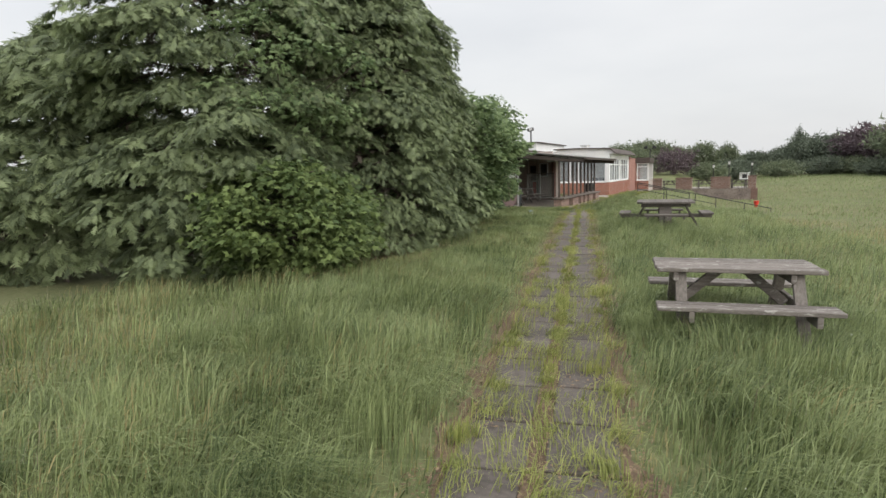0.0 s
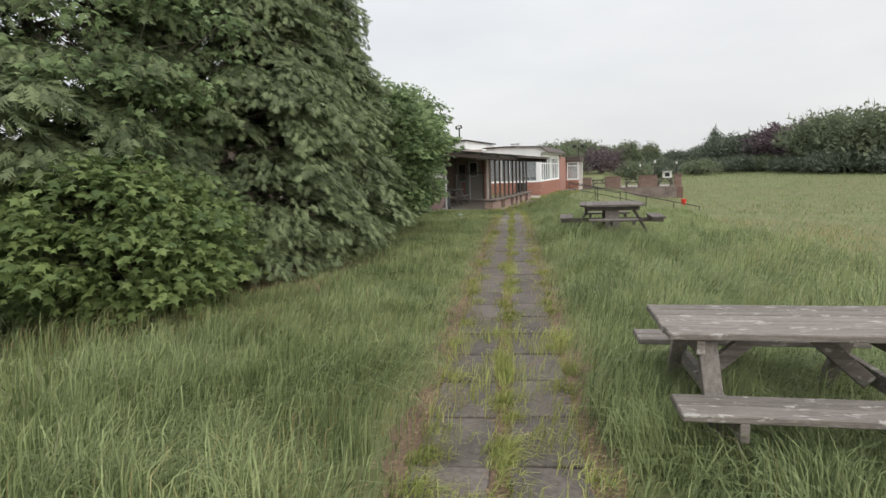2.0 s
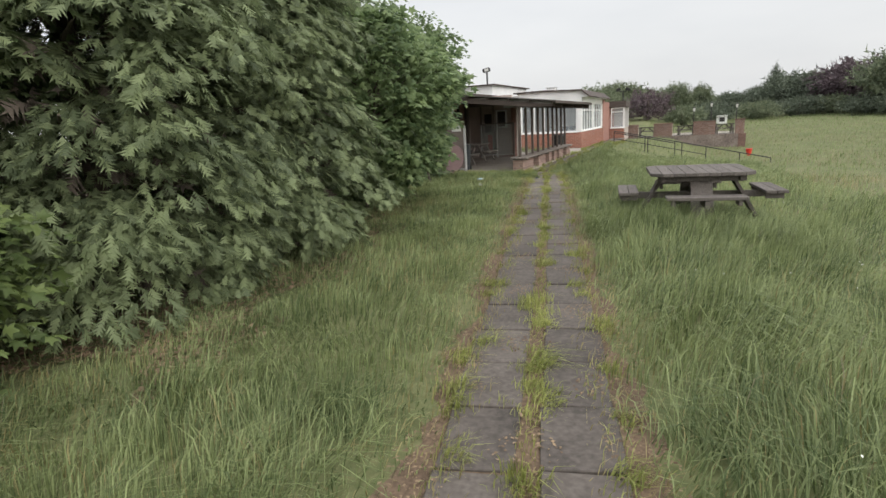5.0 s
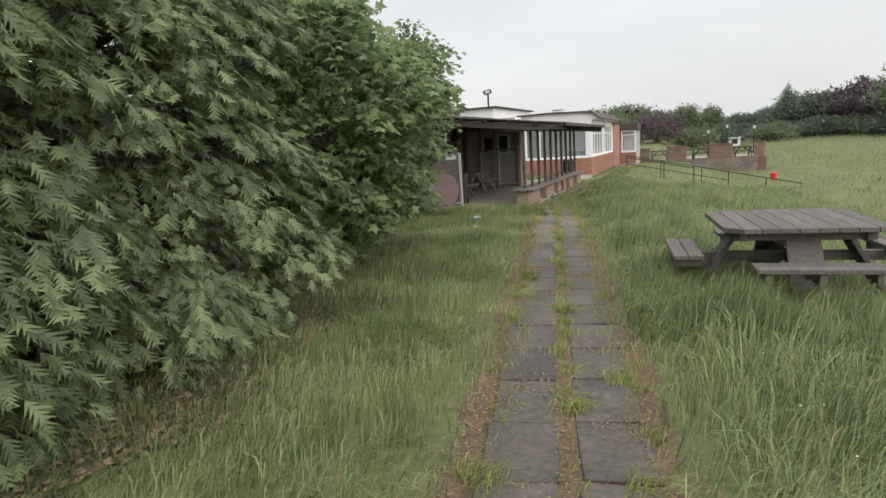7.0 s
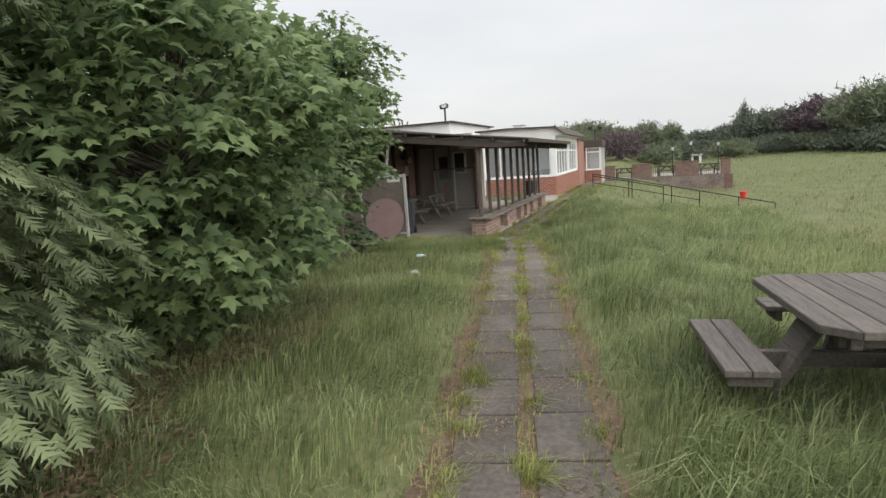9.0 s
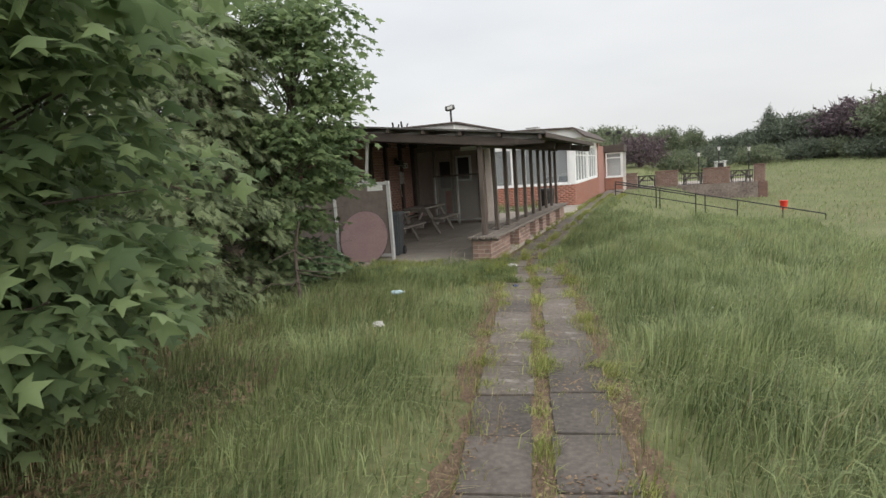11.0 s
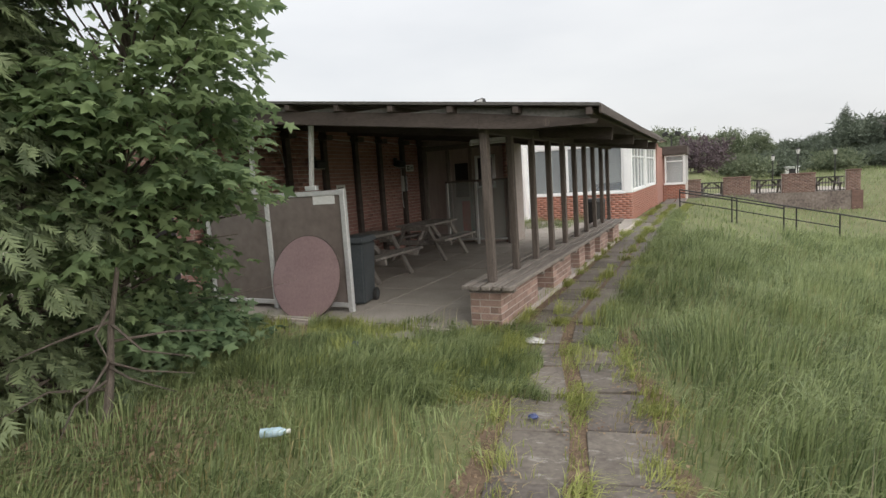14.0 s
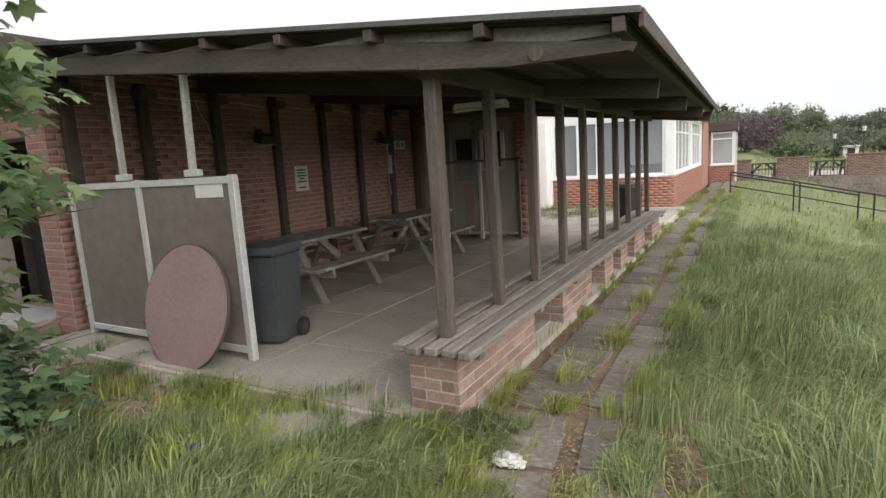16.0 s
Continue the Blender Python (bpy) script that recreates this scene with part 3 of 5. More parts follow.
gv = [bm.verts.new((x, yy, z)) for yy in (24.325, 24.345) for x, z in ((-4.8, 2.05), (-6.3, 2.25), (-6.3, roof_z(-6.3) - 0.03), (-4.8, roof_z(-4.8) - 0.03))]
for f in ((0, 1, 2, 3), (7, 6, 5, 4), (0, 4, 5, 1), (1, 5, 6, 2), (2, 6, 7, 3), (3, 7, 4, 0)):
    bm.faces.new([gv[k] for k in f])
vpart("gable_board", bm, M_SOFFIT, "pale weathered board under the roof edge")
bm = bmesh.new()
rod(bm, (-5.2, 24.26, 2.045), (-5.2, 24.245, 2.045), 0.04, seg=14)
vpart("knot", bm, M_TIMBER)

tube = empty("strip_light", -7.0, 27.4, 2.13, "white fluorescent strip light under the veranda roof", "light")
part("tube_cover", boxes((-0.3, 0.3, -0.04, 0.04, -0.04, 0.0), bevel=0.012), M_PLASTIC, tube)
part("housing", boxes((-0.32, 0.32, -0.05, 0.05, 0.0, 0.05), bevel=0.006), M_WHITE, tube)
part("end_cap", boxes((-0.34, -0.3, -0.045, 0.045, -0.045, 0.02), bevel=0.006), M_PLASTIC, tube)
part("end_cap", boxes((0.3, 0.34, -0.045, 0.045, -0.045, 0.02), bevel=0.006), M_PLASTIC, tube)

# posts
for i in range(10):
    y = 24.41 + 0.827 * i
    bm = bmesh.new()
    lean = 0.0 if i == 0 else random.uniform(-0.01, 0.01)
    beam(bm, (-5.905, y, 0.43), (-5.915 - lean, y + random.uniform(-0.01, 0.01), 2.06), 0.085 if i == 0 else 0.075, 0.095 if i == 0 else 0.08, 0.008, up=(0, 1, 0))
    tagged(part("veranda_post", bm, M_TIMBER), "weathered square timber post on the slatted bench", "post", "posts of the veranda")

# slatted bench on brick piers
bench = empty("slatted_bench", -5.89, 28.3, 0.36, "long weathered slatted timber bench on brick piers", "bench")
for i in range(5):
    x = -6.17 + i * 0.117
    bm = bmesh.new()
    o = random.uniform(-0.03, 0.03)
    box(bm, x, x + 0.088, 24.14 + o, 28.3, 0.382, 0.43, 0.006)
    ob = part("slat", bm, M_TIMBER_Y, bench)
    ob.matrix_parent_inverse = bench.matrix_world.inverted()
    bm = bmesh.new()
    box(bm, x, x + 0.088, 28.31, 32.1 - o, 0.382, 0.43, 0.006)
    ob = part("slat", bm, M_TIMBER_Y, bench)
    ob.matrix_parent_inverse = bench.matrix_world.inverted()
for y in (24.3, 25.4, 26.4, 27.2, 28.2, 29.2, 30.1, 30.8, 31.8):
    ob = part("bearer", boxes((-6.14, -5.63, y, y + 0.08, 0.335, 0.382), bevel=0.004), M_TIMBER_Y, bench)
    ob.matrix_parent_inverse = bench.matrix_world.inverted()
PIERS = ((24.26, 25.62), (26.38, 27.45), (28.05, 28.5), (28.95, 29.4), (29.9, 30.8), (31.5, 32.3))
for y0, y1 in PIERS:
    p = tagged(part("brick_pier", boxes((-6.12, -5.77, y0 + 0.012, y1 - 0.012, -0.2, 0.335)), M_MORTAR), "low weathered pink brick pier under the bench", "pier", "piers of the bench")
    brick_face(p, face_pose(-5.77, y0, -0.19, 90), y1 - y0, 0.525, M_BRICK_PALE, singles=60)
    brick_face(p, face_pose(-6.12, y0 + 0.012, -0.19, 0), 0.35, 0.525, M_BRICK_PALE, singles=30)

# ---- wind screens, table top, bin ----
screen = empty("wind_screen", -9.07, 24.54, FLOOR, "brown wind screen of two panels in a galvanised frame", "screen")


def spart(name, bm, mat, label=""):
    return part(name, bm, mat, screen, label)


for x in (-1.18, -0.05, 1.19):
    spart("post", boxes((x - 0.035, x + 0.035, -0.03, 0.03, 0.0, 1.56), bevel=0.005), M_GALV)
for a, b in ((-1.145, -0.085), (-0.015, 1.155)):
    spart("rail", boxes((a, b, -0.025, 0.025, 1.49, 1.55), bevel=0.004), M_GALV)
    spart("rail", boxes((a, b, -0.025, 0.025, 0.06, 0.12), bevel=0.004), M_GALV)
    spart("panel", boxes((a, b, -0.008, 0.008, 0.12, 1.49)), M_PANEL, "dull brown sheet")
for x, top, zt in ((-0.27, -0.1, 2.5), (0.72, 0.88, 2.37)):
    spart("stay_foot", boxes((x - 0.09, x + 0.09, -0.03, 0.03, 1.56, 1.62), bevel=0.006), M_GALV)
    bm = bmesh.new()
    beam(bm, (x, 0, 1.6), (top, -0.1, zt), 0.05, 0.05, 0.004, up=(0, 1, 0))
    spart("stay", bm, M_GALV)
    spart("stay_head", boxes((top - 0.07, top + 0.07, -0.17, -0.03, zt - 0.01, zt + 0.05), bevel=0.006), M_WHITE)
spart("label_plate", boxes((0.73, 1.07, -0.016, -0.008, 1.38, 1.5), bevel=0.002), M_PLASTIC, "blank white plate")

disc = empty("round_table_top", -8.4, 24.33, -0.09, "round mauve table top leaning on the wind screen", "table top")
bm = bmesh.new()
bmesh.ops.create_cone(bm, cap_ends=True, segments=64, radius1=0.535, radius2=0.535, depth=0.03, matrix=pose(0, 0, 0.53, 76, 0, 0))
bmesh.ops.bevel(bm, geom=[e for e in bm.edges if e.calc_face_angle(0) > 1], offset=0.006, segments=2, affect="EDGES")
part("board", bm, M_DISC, disc)
bm = bmesh.new()
rim_m = pose(0, 0, 0.53, 76, 0, 0)
ring = []
for k in range(64):
    a = 2 * math.pi * k / 64
    ring.append([bm.verts.new(rim_m @ Vector((math.cos(a) * r, math.sin(a) * r, z))) for r, z in ((0.534, -0.012), (0.539, -0.012), (0.539, 0.012), (0.534, 0.012))])
for k in range(64):
    a, b = ring[k], ring[(k + 1) % 64]
    for j in range(4):
        bm.faces.new((a[j], b[j], b[(j + 1) % 4], a[(j + 1) % 4]))
part("edge_strip", bm, M_FASCIA, disc, "dark worn edge strip")

wbin = empty("wheelie_bin", -8.13, 25.03, FLOOR, "dark grey plastic wheelie bin beside the wind screen", "bin", rz=12)
bm = bmesh.new()
vs = box(bm, -0.235, 0.235, -0.23, 0.23, 0.02, 0.84)
for v in vs:
    k = 0.78 + 0.22 * v.co.z
    v.co.x, v.co.y = v.co.x * k, v.co.y * k
bmesh.ops.bevel(bm, geom=list(bm.edges), offset=0.025, segments=2, affect="EDGES")
part("body", bm, M_BIN, wbin)
bm = bmesh.new()
vs = box(bm, -0.25, 0.25, -0.255, 0.25, 0.84, 0.91)
for v in vs:
    if v.co.z > 0.88:
        v.co.x, v.co.y = v.co.x * 0.9, v.co.y * 0.93
bmesh.ops.bevel(bm, geom=list(bm.edges), offset=0.012, segments=2, affect="EDGES")
part("lid", bm, M_BIN, wbin)
bm = bmesh.new()
rod(bm, (-0.19, 0.255, 0.81), (0.19, 0.255, 0.81), 0.014)
part("handle_bar", bm, M_BIN, wbin)
for s in (-0.2, 0.2):
    bm = bmesh.new()
    rod(bm, (s - 0.025, 0.17, 0.09), (s + 0.025, 0.17, 0.09), 0.09, seg=18)
    wheel = part("wheel", bm, M_BLACK, wbin)
    bm = bmesh.new()
    rod(bm, (s - 0.03, 0.17, 0.09), (s + 0.03, 0.17, 0.09), 0.045, seg=14)
    part("hub", bm, M_BIN, wheel)


# ---- picnic tables ----
M_TABLE_LEG = material("weathered_table_leg_timber", (0.1, 0.087, 0.077), (0.25, 0.224, 0.2), 0.85, 3.0, 22.0, 0.5, stretch=(16, 16, 1.2), per_piece=0.2)


def picnic_table(x, y, z, rz, mat, length=1.5, top_h=0.74, planks=5, width=0.68, label="", group="", seat_out=0.62):
    """A-frame picnic table, its length along local x."""
    e = empty("picnic_table", x, y, z, label, "picnic table", group, rz=rz)
    w = width / planks
    for i in range(planks):
        a = -width / 2 + i * w
        o = random.uniform(-0.012, 0.012)
        part("tabletop_plank", boxes((-length / 2 + o, length / 2 + o, a + 0.003, a + w - 0.003, top_h - 0.042, top_h), bevel=0.006), mat, e)
    for s in (-1, 1):
        for k in range(2):
            a = s * seat_out - 0.135 + k * 0.135
            part("seat_plank", boxes((-length / 2 - 0.02, length / 2 + 0.02, a + 0.003, a + 0.132, 0.41, 0.45), bevel=0.006), mat, e)
    for sx in (-1, 1):
        xx = sx * (length / 2 - 0.22)
        for sy in (-1, 1):
            bm = bmesh.new()
            beam(bm, (xx, sy * 0.24, top_h - 0.05), (xx, sy * 0.62, 0.0), 0.045, 0.1, 0.004, up=(1, 0, 0))
            part("leg", bm, M_TABLE_DARK if mat is M_TABLE_DARK else M_TABLE_LEG, e)
        part("seat_bearer", boxes((xx + 0.025, xx + 0.07, -seat_out - 0.13, seat_out + 0.13, 0.31, 0.41), bevel=0.004), mat, e)
        part("top_bearer", boxes((xx - 0.07, xx - 0.025, -width / 2 + 0.02, width / 2 - 0.02, top_h - 0.13, top_h - 0.043), bevel=0.004), mat, e)
        bm = bmesh.new()
        beam(bm, (xx - sx * 0.03, 0, 0.36), (sx * 0.12, 0, top_h - 0.06), 0.045, 0.09, 0.004)
        part("brace", bm, mat, e)
    return e


picnic_table(0.83, 5.98, -0.07, 10, M_TABLE_FIELD, 1.44, label="weathered grey wooden picnic table standing in long grass")
picnic_table(-9.16, 26.75, FLOOR, 90, M_TABLE, 1.5, label="weathered wooden picnic table against the brick wall", group="veranda tables")
picnic_table(-9.16, 29.2, FLOOR, 90, M_TABLE, 1.5, label="weathered wooden picnic table further along the veranda", group="veranda tables")


def square_table(x, y, z, rz):
    """Square eight-seat picnic table with clipped corners and a bench on each side."""
    e = empty("square_picnic_table", x, y, z, "brown weathered square picnic table with four benches in long grass", "picnic table", rz=rz)
    n, side = 9, 1.42
    w = side / n
    for i in range(n):
        a = -side / 2 + i * w
        cut = 0.13 if i in (0, n - 1) else 0.0
        bm = bmesh.new()
        vs = box(bm, a + 0.003, a + w - 0.003, -side / 2, side / 2, 0.7, 0.75)
        for v in vs:
            if cut and (abs(v.co.x) > side / 2 - 0.02):
                v.co.y -= math.copysign(cut, v.co.y)
        bmesh.ops.bevel(bm, geom=list(bm.edges), offset=0.005, segments=1, affect="EDGES")
        part("tabletop_plank", bm, M_TABLE_DARK, e)
    for k in range(4):
        turn = pose(0, 0, 0, 0, 0, 90 * k)
        for j in range(2):
            bm = bmesh.new()
            a = 0.86 + j * 0.15
            box(bm, a + 0.003, a + 0.145, -0.52, 0.52, 0.41, 0.455, 0.006, turn)
            part("seat_plank", bm, M_TABLE_DARK, e)
        for a in (-0.45, 0.4):
            bm = bmesh.new()
            box(bm, 0.88, 1.12, a, a + 0.05, 0.33, 0.41, 0.004, turn)
            part("seat_batten", bm, M_TABLE_DARK, e)
        bm = bmesh.new()
        box(bm, -0.02, 1.14, -0.03, 0.03, 0.3, 0.4, 0.004, turn)
        part("seat_bearer", bm, M_TABLE_DARK, e)
        bm = bmesh.new()
        beam(bm, turn @ Vector((0.46, 0, 0.7)), turn @ Vector((0.86, 0, 0.0)), 0.3, 0.05, 0.004, up=(0, 0, 1))
        part("leg", bm, M_TABLE_DARK, e)
        bm = bmesh.new()
        box(bm, 0.5, 0.56, -0.6, 0.6, 0.61, 0.698, 0.004, turn)
        part("top_bearer", bm, M_TABLE_DARK, e)
    return e


square_table(-0.72, 15.95, 0.0, 7)

# ---- white glazed wing ----
WY = 37.4
plinth = tagged(part("wall_plinth_south", boxes((-9.45, -6.1, WY, WY + 0.25, -0.2, 0.79)), M_MORTAR), "orange brick plinth under the white windows", "wall", kind="structure")
brick_face(plinth, face_pose(-9.45, WY, -0.2, 0), 3.35, 0.99, M_BRICK_ORANGE)
plinth2 = tagged(part("wall_plinth_east", boxes((-6.35, -6.1, WY + 0.25, 46, -0.2, 0.81)), M_MORTAR), "orange brick plinth along the side windows", "wall", kind="structure")
brick_face(plinth2, face_pose(-6.1, WY, -0.2, 90), 8.6, 0.99, M_BRICK_ORANGE)
tagged(part("wall_white_south", boxes((-11.3, -9.45, WY, WY + 0.2, -0.2, 2.9), (-9.45, -6.1, WY, WY + 0.2, 2.35, 2.6)), M_WHITE), "white painted panel wall", "wall", kind="structure")
gb = bmesh.new()
prof = [(-9.6, 2.6), (-6.0, 2.6), (-5.74, 2.62), (-6.1, 2.94), (-8.2, 3.02), (-9.6, 2.99)]
fv = [gb.verts.new((x, WY - 0.02, z)) for x, z in prof]
gb.faces.new(fv)
r = bmesh.ops.extrude_face_region(gb, geom=list(gb.faces))
bmesh.ops.translate(gb, verts=[v for v in r["geom"] if isinstance(v, bmesh.types.BMVert)], vec=(0, 8.6, 0))
bmesh.ops.recalc_face_normals(gb, faces=gb.faces)
tagged(part("gable_white", gb, M_WHITE), "low white boarded gable over the glazed wing", "gable", kind="structure")
rb = bmesh.new()
for a, b in (((-5.68, 2.62), (-6.1, 2.975)), ((-6.1, 2.975), (-8.2, 3.055)), ((-8.2, 3.055), (-9.8, 3.03))):
    beam(rb, (a[0], WY + 4.2, a[1]), (b[0], WY + 4.2, b[1]), 8.8, 0.06, 0.0)
tagged(part("roof_2", rb, M_FASCIA), "low dark edged roof of the white wing", "roof", kind="structure")
box_up = tagged(part("clerestory", boxes((-16.0, -10.6, 36.0, 43.0, 2.93, 3.5)), M_WHITE), "white boarded rooftop box with a dark edge", "rooftop box", kind="structure")
cb = boxes((-16.1, -10.4, 35.8, 43.1, 3.5, 3.56), bevel=0.01)
part("roof_edge", cb, M_FASCIA, box_up)


def window(name, m, width, height, bars, label, trans=0.0):
    """White casement; local x along, z up, -y outwards."""
    f = 0.07
    bm = boxes((0, f, -0.04, 0.06, 0, height), (width - f, width, -0.04, 0.06, 0, height), (f, width - f, -0.04, 0.06, 0, f), (f, width - f, -0.04, 0.06, height - f, height), bevel=0.005)
    w = tagged(part(name, bm, M_WHITE), label, "window", kind="structure")
    w.matrix_world = m
    for x in bars:
        ob = part("mullion", boxes((x - 0.035, x + 0.035, -0.03, 0.05, f, height - f), bevel=0.004), M_WHITE, w)
    if trans:
        part("transom", boxes((f, width - f, -0.028, 0.045, trans - 0.025, trans + 0.025), bevel=0.004), M_WHITE, w)
    part("window_sill", boxes((-0.04, width + 0.04, -0.09, -0.04, -0.04, 0.02), bevel=0.006), M_WHITE, w)
    edges = [f] + list(bars) + [width - f]
    for a, b in zip(edges, edges[1:]):
        ob = part("pane", boxes((a, b, 0.0, 0.008, f, height - f)), M_GLASS, w)
        ob.visible_shadow = False
    return w


window("window_1", face_pose(-9.45, WY + 0.06, 0.81, 0), 3.1, 1.56, (0.75, 1.3), "wide white-framed window over orange brick")
tagged(part("corner_post", boxes((-6.35, -6.1, WY - 0.01, WY + 0.24, 0.79, 2.62), bevel=0.01), M_WHITE), "white corner post of the glazed wing", "post", kind="structure")
window("window_2", face_pose(-6.16, WY + 0.3, 0.83, 90), 3.5, 1.52, (0.85, 1.75, 2.6), "white side window with narrow panes", 1.1)
window("window_3", face_pose(-6.16, WY + 4.1, 0.83, 90), 3.4, 1.52, (0.85, 1.7, 2.55), "white side window with narrow panes", 1.1)
tagged(part("wall_side_posts", boxes((-6.3, -6.08, WY + 3.82, WY + 4.08, 0.81, 2.6), (-6.3, -6.08, WY + 7.52, WY + 7.8, 0.81, 2.6), (-6.3, -6.08, WY + 0.25, WY + 7.8, 2.36, 2.6), bevel=0.006), M_WHITE), "white boarding between the side windows", "wall", kind="structure")
brickend = tagged(part("wall_side_brick", boxes((-6.32, -6.02, WY + 7.8, 46, 0.81, 2.55)), M_BRICK), "red brick end of the glazed wing", "wall", kind="structure")
tagged(part("floor", boxes((-11.2, -6.4, WY + 0.2, 45.9, -0.1, 0.02)), M_INSIDE), "pale floor of the glazed room", "floor", kind="structure")
tagged(part("ceiling", boxes((-11.2, -6.3, WY + 0.2, 45.9, 2.5, 2.58)), M_INSIDE), "pale ceiling of the glazed room", "ceiling", kind="structure")
tagged(part("wall_inside", boxes((-11.3, -11.2, WY + 0.2, 45.9, 0, 2.5), (-11.2, -6.4, 41.2, 41.3, 0.0, 2.5)), M_INSIDE), "pale inner wall of the glazed room", "wall", kind="structure")
for sx in (-7.25, -6.75):
    s = empty("tub_chair", sx, WY + 0.85, 0.02, "dark blue upholstered chair behind the window", "chair", "chairs in the glazed room")
    part("seat", boxes((-0.22, 0.22, -0.22, 0.22, 0.36, 0.48), bevel=0.03), M_SEAT, s)
    part("backrest", boxes((-0.22, 0.22, 0.16, 0.25, 0.46, 1.08), bevel=0.03), M_SEAT, s)
    for ax in (-0.2, 0.2):
        for ay in (-0.2, 0.2):
            part("leg", boxes((ax - 0.02, ax + 0.02, ay - 0.02, ay + 0.02, 0, 0.37)), M_BLACK, s)
door4 = tagged(part("door_4", boxes((-10.35, -9.7, WY - 0.03, WY + 0.02, 0.0, 2.0), bevel=0.01), M_WHITE), "white boarded door beside the windows", "door", kind="structure")
part("pane", boxes((-10.2, -9.95, WY - 0.035, WY - 0.025, 1.1, 1.75)), M_GLASS, door4)
tagged(part("white_corner_panel", boxes((-10.9, -10.65, WY - 0.5, WY, -0.05, 2.6), (-9.75, -9.5, WY - 0.35, WY, -0.05, 2.45), bevel=0.01), M_WHITE), "white boxed pier beside the door", "pier", kind="structure")
tagged(part("wall_link", boxes((-10.8, -10.53, 31.9, WY, -0.2, 2.75)), M_BRICK), "brick wall beyond the veranda", "wall", kind="structure")

# bay beyond
bay = tagged(part("wall_bay", boxes((-6.1, -5.05, 49, 49.25, -0.25, 0.62), (-5.3, -5.05, 49.25, 52, -0.25, 0.62)), M_MORTAR), "orange brick plinth of the end bay", "wall", kind="structure")
brick_face(bay, face_pose(-6.1, 49, -0.25, 0), 1.05, 0.88, M_BRICK_ORANGE)
tagged(part("wall_far_side", boxes((-6.32, -6.1, 46, 52, -0.2, 2.45)), M_BRICK), "red brick side wall before the end bay", "wall", kind="structure")
window("window_4", face_pose(-6.0, 49.05, 0.64, 0), 0.9, 1.42, (), "white bay window at the end of the clubhouse", 1.12)
roof3 = tagged(part("roof_3", boxes((-6.2, -4.98, 48.9, 52.1, 2.08, 2.5), bevel=0.02), M_FASCIA), "dark boarded roof edge of the end bay", "roof", kind="structure")
for k in range(3):
    part("board", boxes((-6.2, -4.96, 48.875, 48.9, 2.1 + k * 0.135, 2.225 + k * 0.135), bevel=0.004), M_FASCIA, roof3)
tagged(part("corner_post", boxes((-5.12, -5.05, 49.0, 49.1, 0.62, 2.08)), M_WHITE), "white corner post of the end bay", "post", kind="structure")
tagged(part("wall_bay_inside", boxes((-6.1, -5.05, 51.8, 52, -0.2, 2.08)), M_INSIDE), "pale back wall of the end bay", "wall", kind="structure")
mast = empty("twin_floodlight", -6.5, 62.0, -0.6, "black mast with two floodlights behind the clubhouse", "lamp")
bm = bmesh.new()
rod(bm, (0, 0, 0), (0, 0, 4.3), 0.07, 0.05)
part("pole", bm, M_BLACK, mast)
for k in (-1, 1):
    bm = bmesh.new()
    rod(bm, (0, 0, 4.15), (k * 0.35, 0, 4.25), 0.03)
    part("arm", bm, M_BLACK, mast)
    bm = bmesh.new()
    box(bm, -0.2, 0.2, -0.12, 0.12, -0.13, 0.13, 0.03, pose(k * 0.42, 0, 4.38, 0, k * 25, 0))
    part("lamp_head", bm, M_BLACK, mast)
hut = empty("white_hut", 2.7, 80.0, float(land(2.7, 80.0)) - 0.05, "small white hut with a dark hatch across the field", "hut")
hz = 0.72 - float(land(2.7, 80.0))
part("body", boxes((-0.55, 0.55, 0, 1.2, 0, hz), bevel=0.02), M_WHITE, hut)
part("hatch", boxes((-0.25, 0.3, -0.03, 0.02, hz - 0.62, hz - 0.12), bevel=0.01), M_DOOR, hut, "dark hatch")
part("roof", boxes((-0.64, 0.64, -0.1, 1.3, hz, hz + 0.1), bevel=0.02), M_WHITE, hut)

# flood lamp on the roof
lamp = empty("roof_flood_lamp", -12.9, 42.0, 3.56, "black flood lamp on a pole above the roof", "lamp")
bm = bmesh.new()
rod(bm, (0, 0, -0.1), (0, 0, 1.2), 0.055)
part("pole", bm, M_BLACK, lamp)
bm = bmesh.new()
box(bm, -0.04, 0.42, -0.15, 0.15, 1.14, 1.38, 0.04, pose(0, 0, 0, 0, -10, 0))
head = part("lamp_head", bm, M_BLACK, lamp)
bm = bmesh.new()
box(bm, 0.1, 0.38, -0.156, -0.15, 1.17, 1.33, 0.0, pose(0, 0, 0, 0, -10, 0))
part("lens", bm, M_PLASTIC, head)
vent = empty("roof_vent", -8.5, 41.0, 2.95, "small pale box vent on the roof", "vent")
part("body", boxes((-0.25, 0.25, -0.25, 0.25, 0, 0.4), bevel=0.02), M_WHITE, vent)
part("cap", boxes((-0.3, 0.3, -0.3, 0.3, 0.4, 0.45), bevel=0.01), M_GALV, vent)
for x, y in ((-13.3, 36.2), (-12.9, 36.2)):
    a = empty("roof_finial", x, y, 2.93, "small dark forked fitting on the flat roof", "fitting", "roof fittings")
    bm = bmesh.new()
    rod(bm, (0, 0, 0), (-0.1, 0, 0.9), 0.04)
    rod(bm, (0, 0, 0.3), (0.2, 0, 0.8), 0.03)
    part("rod", bm, M_BLACK, a)

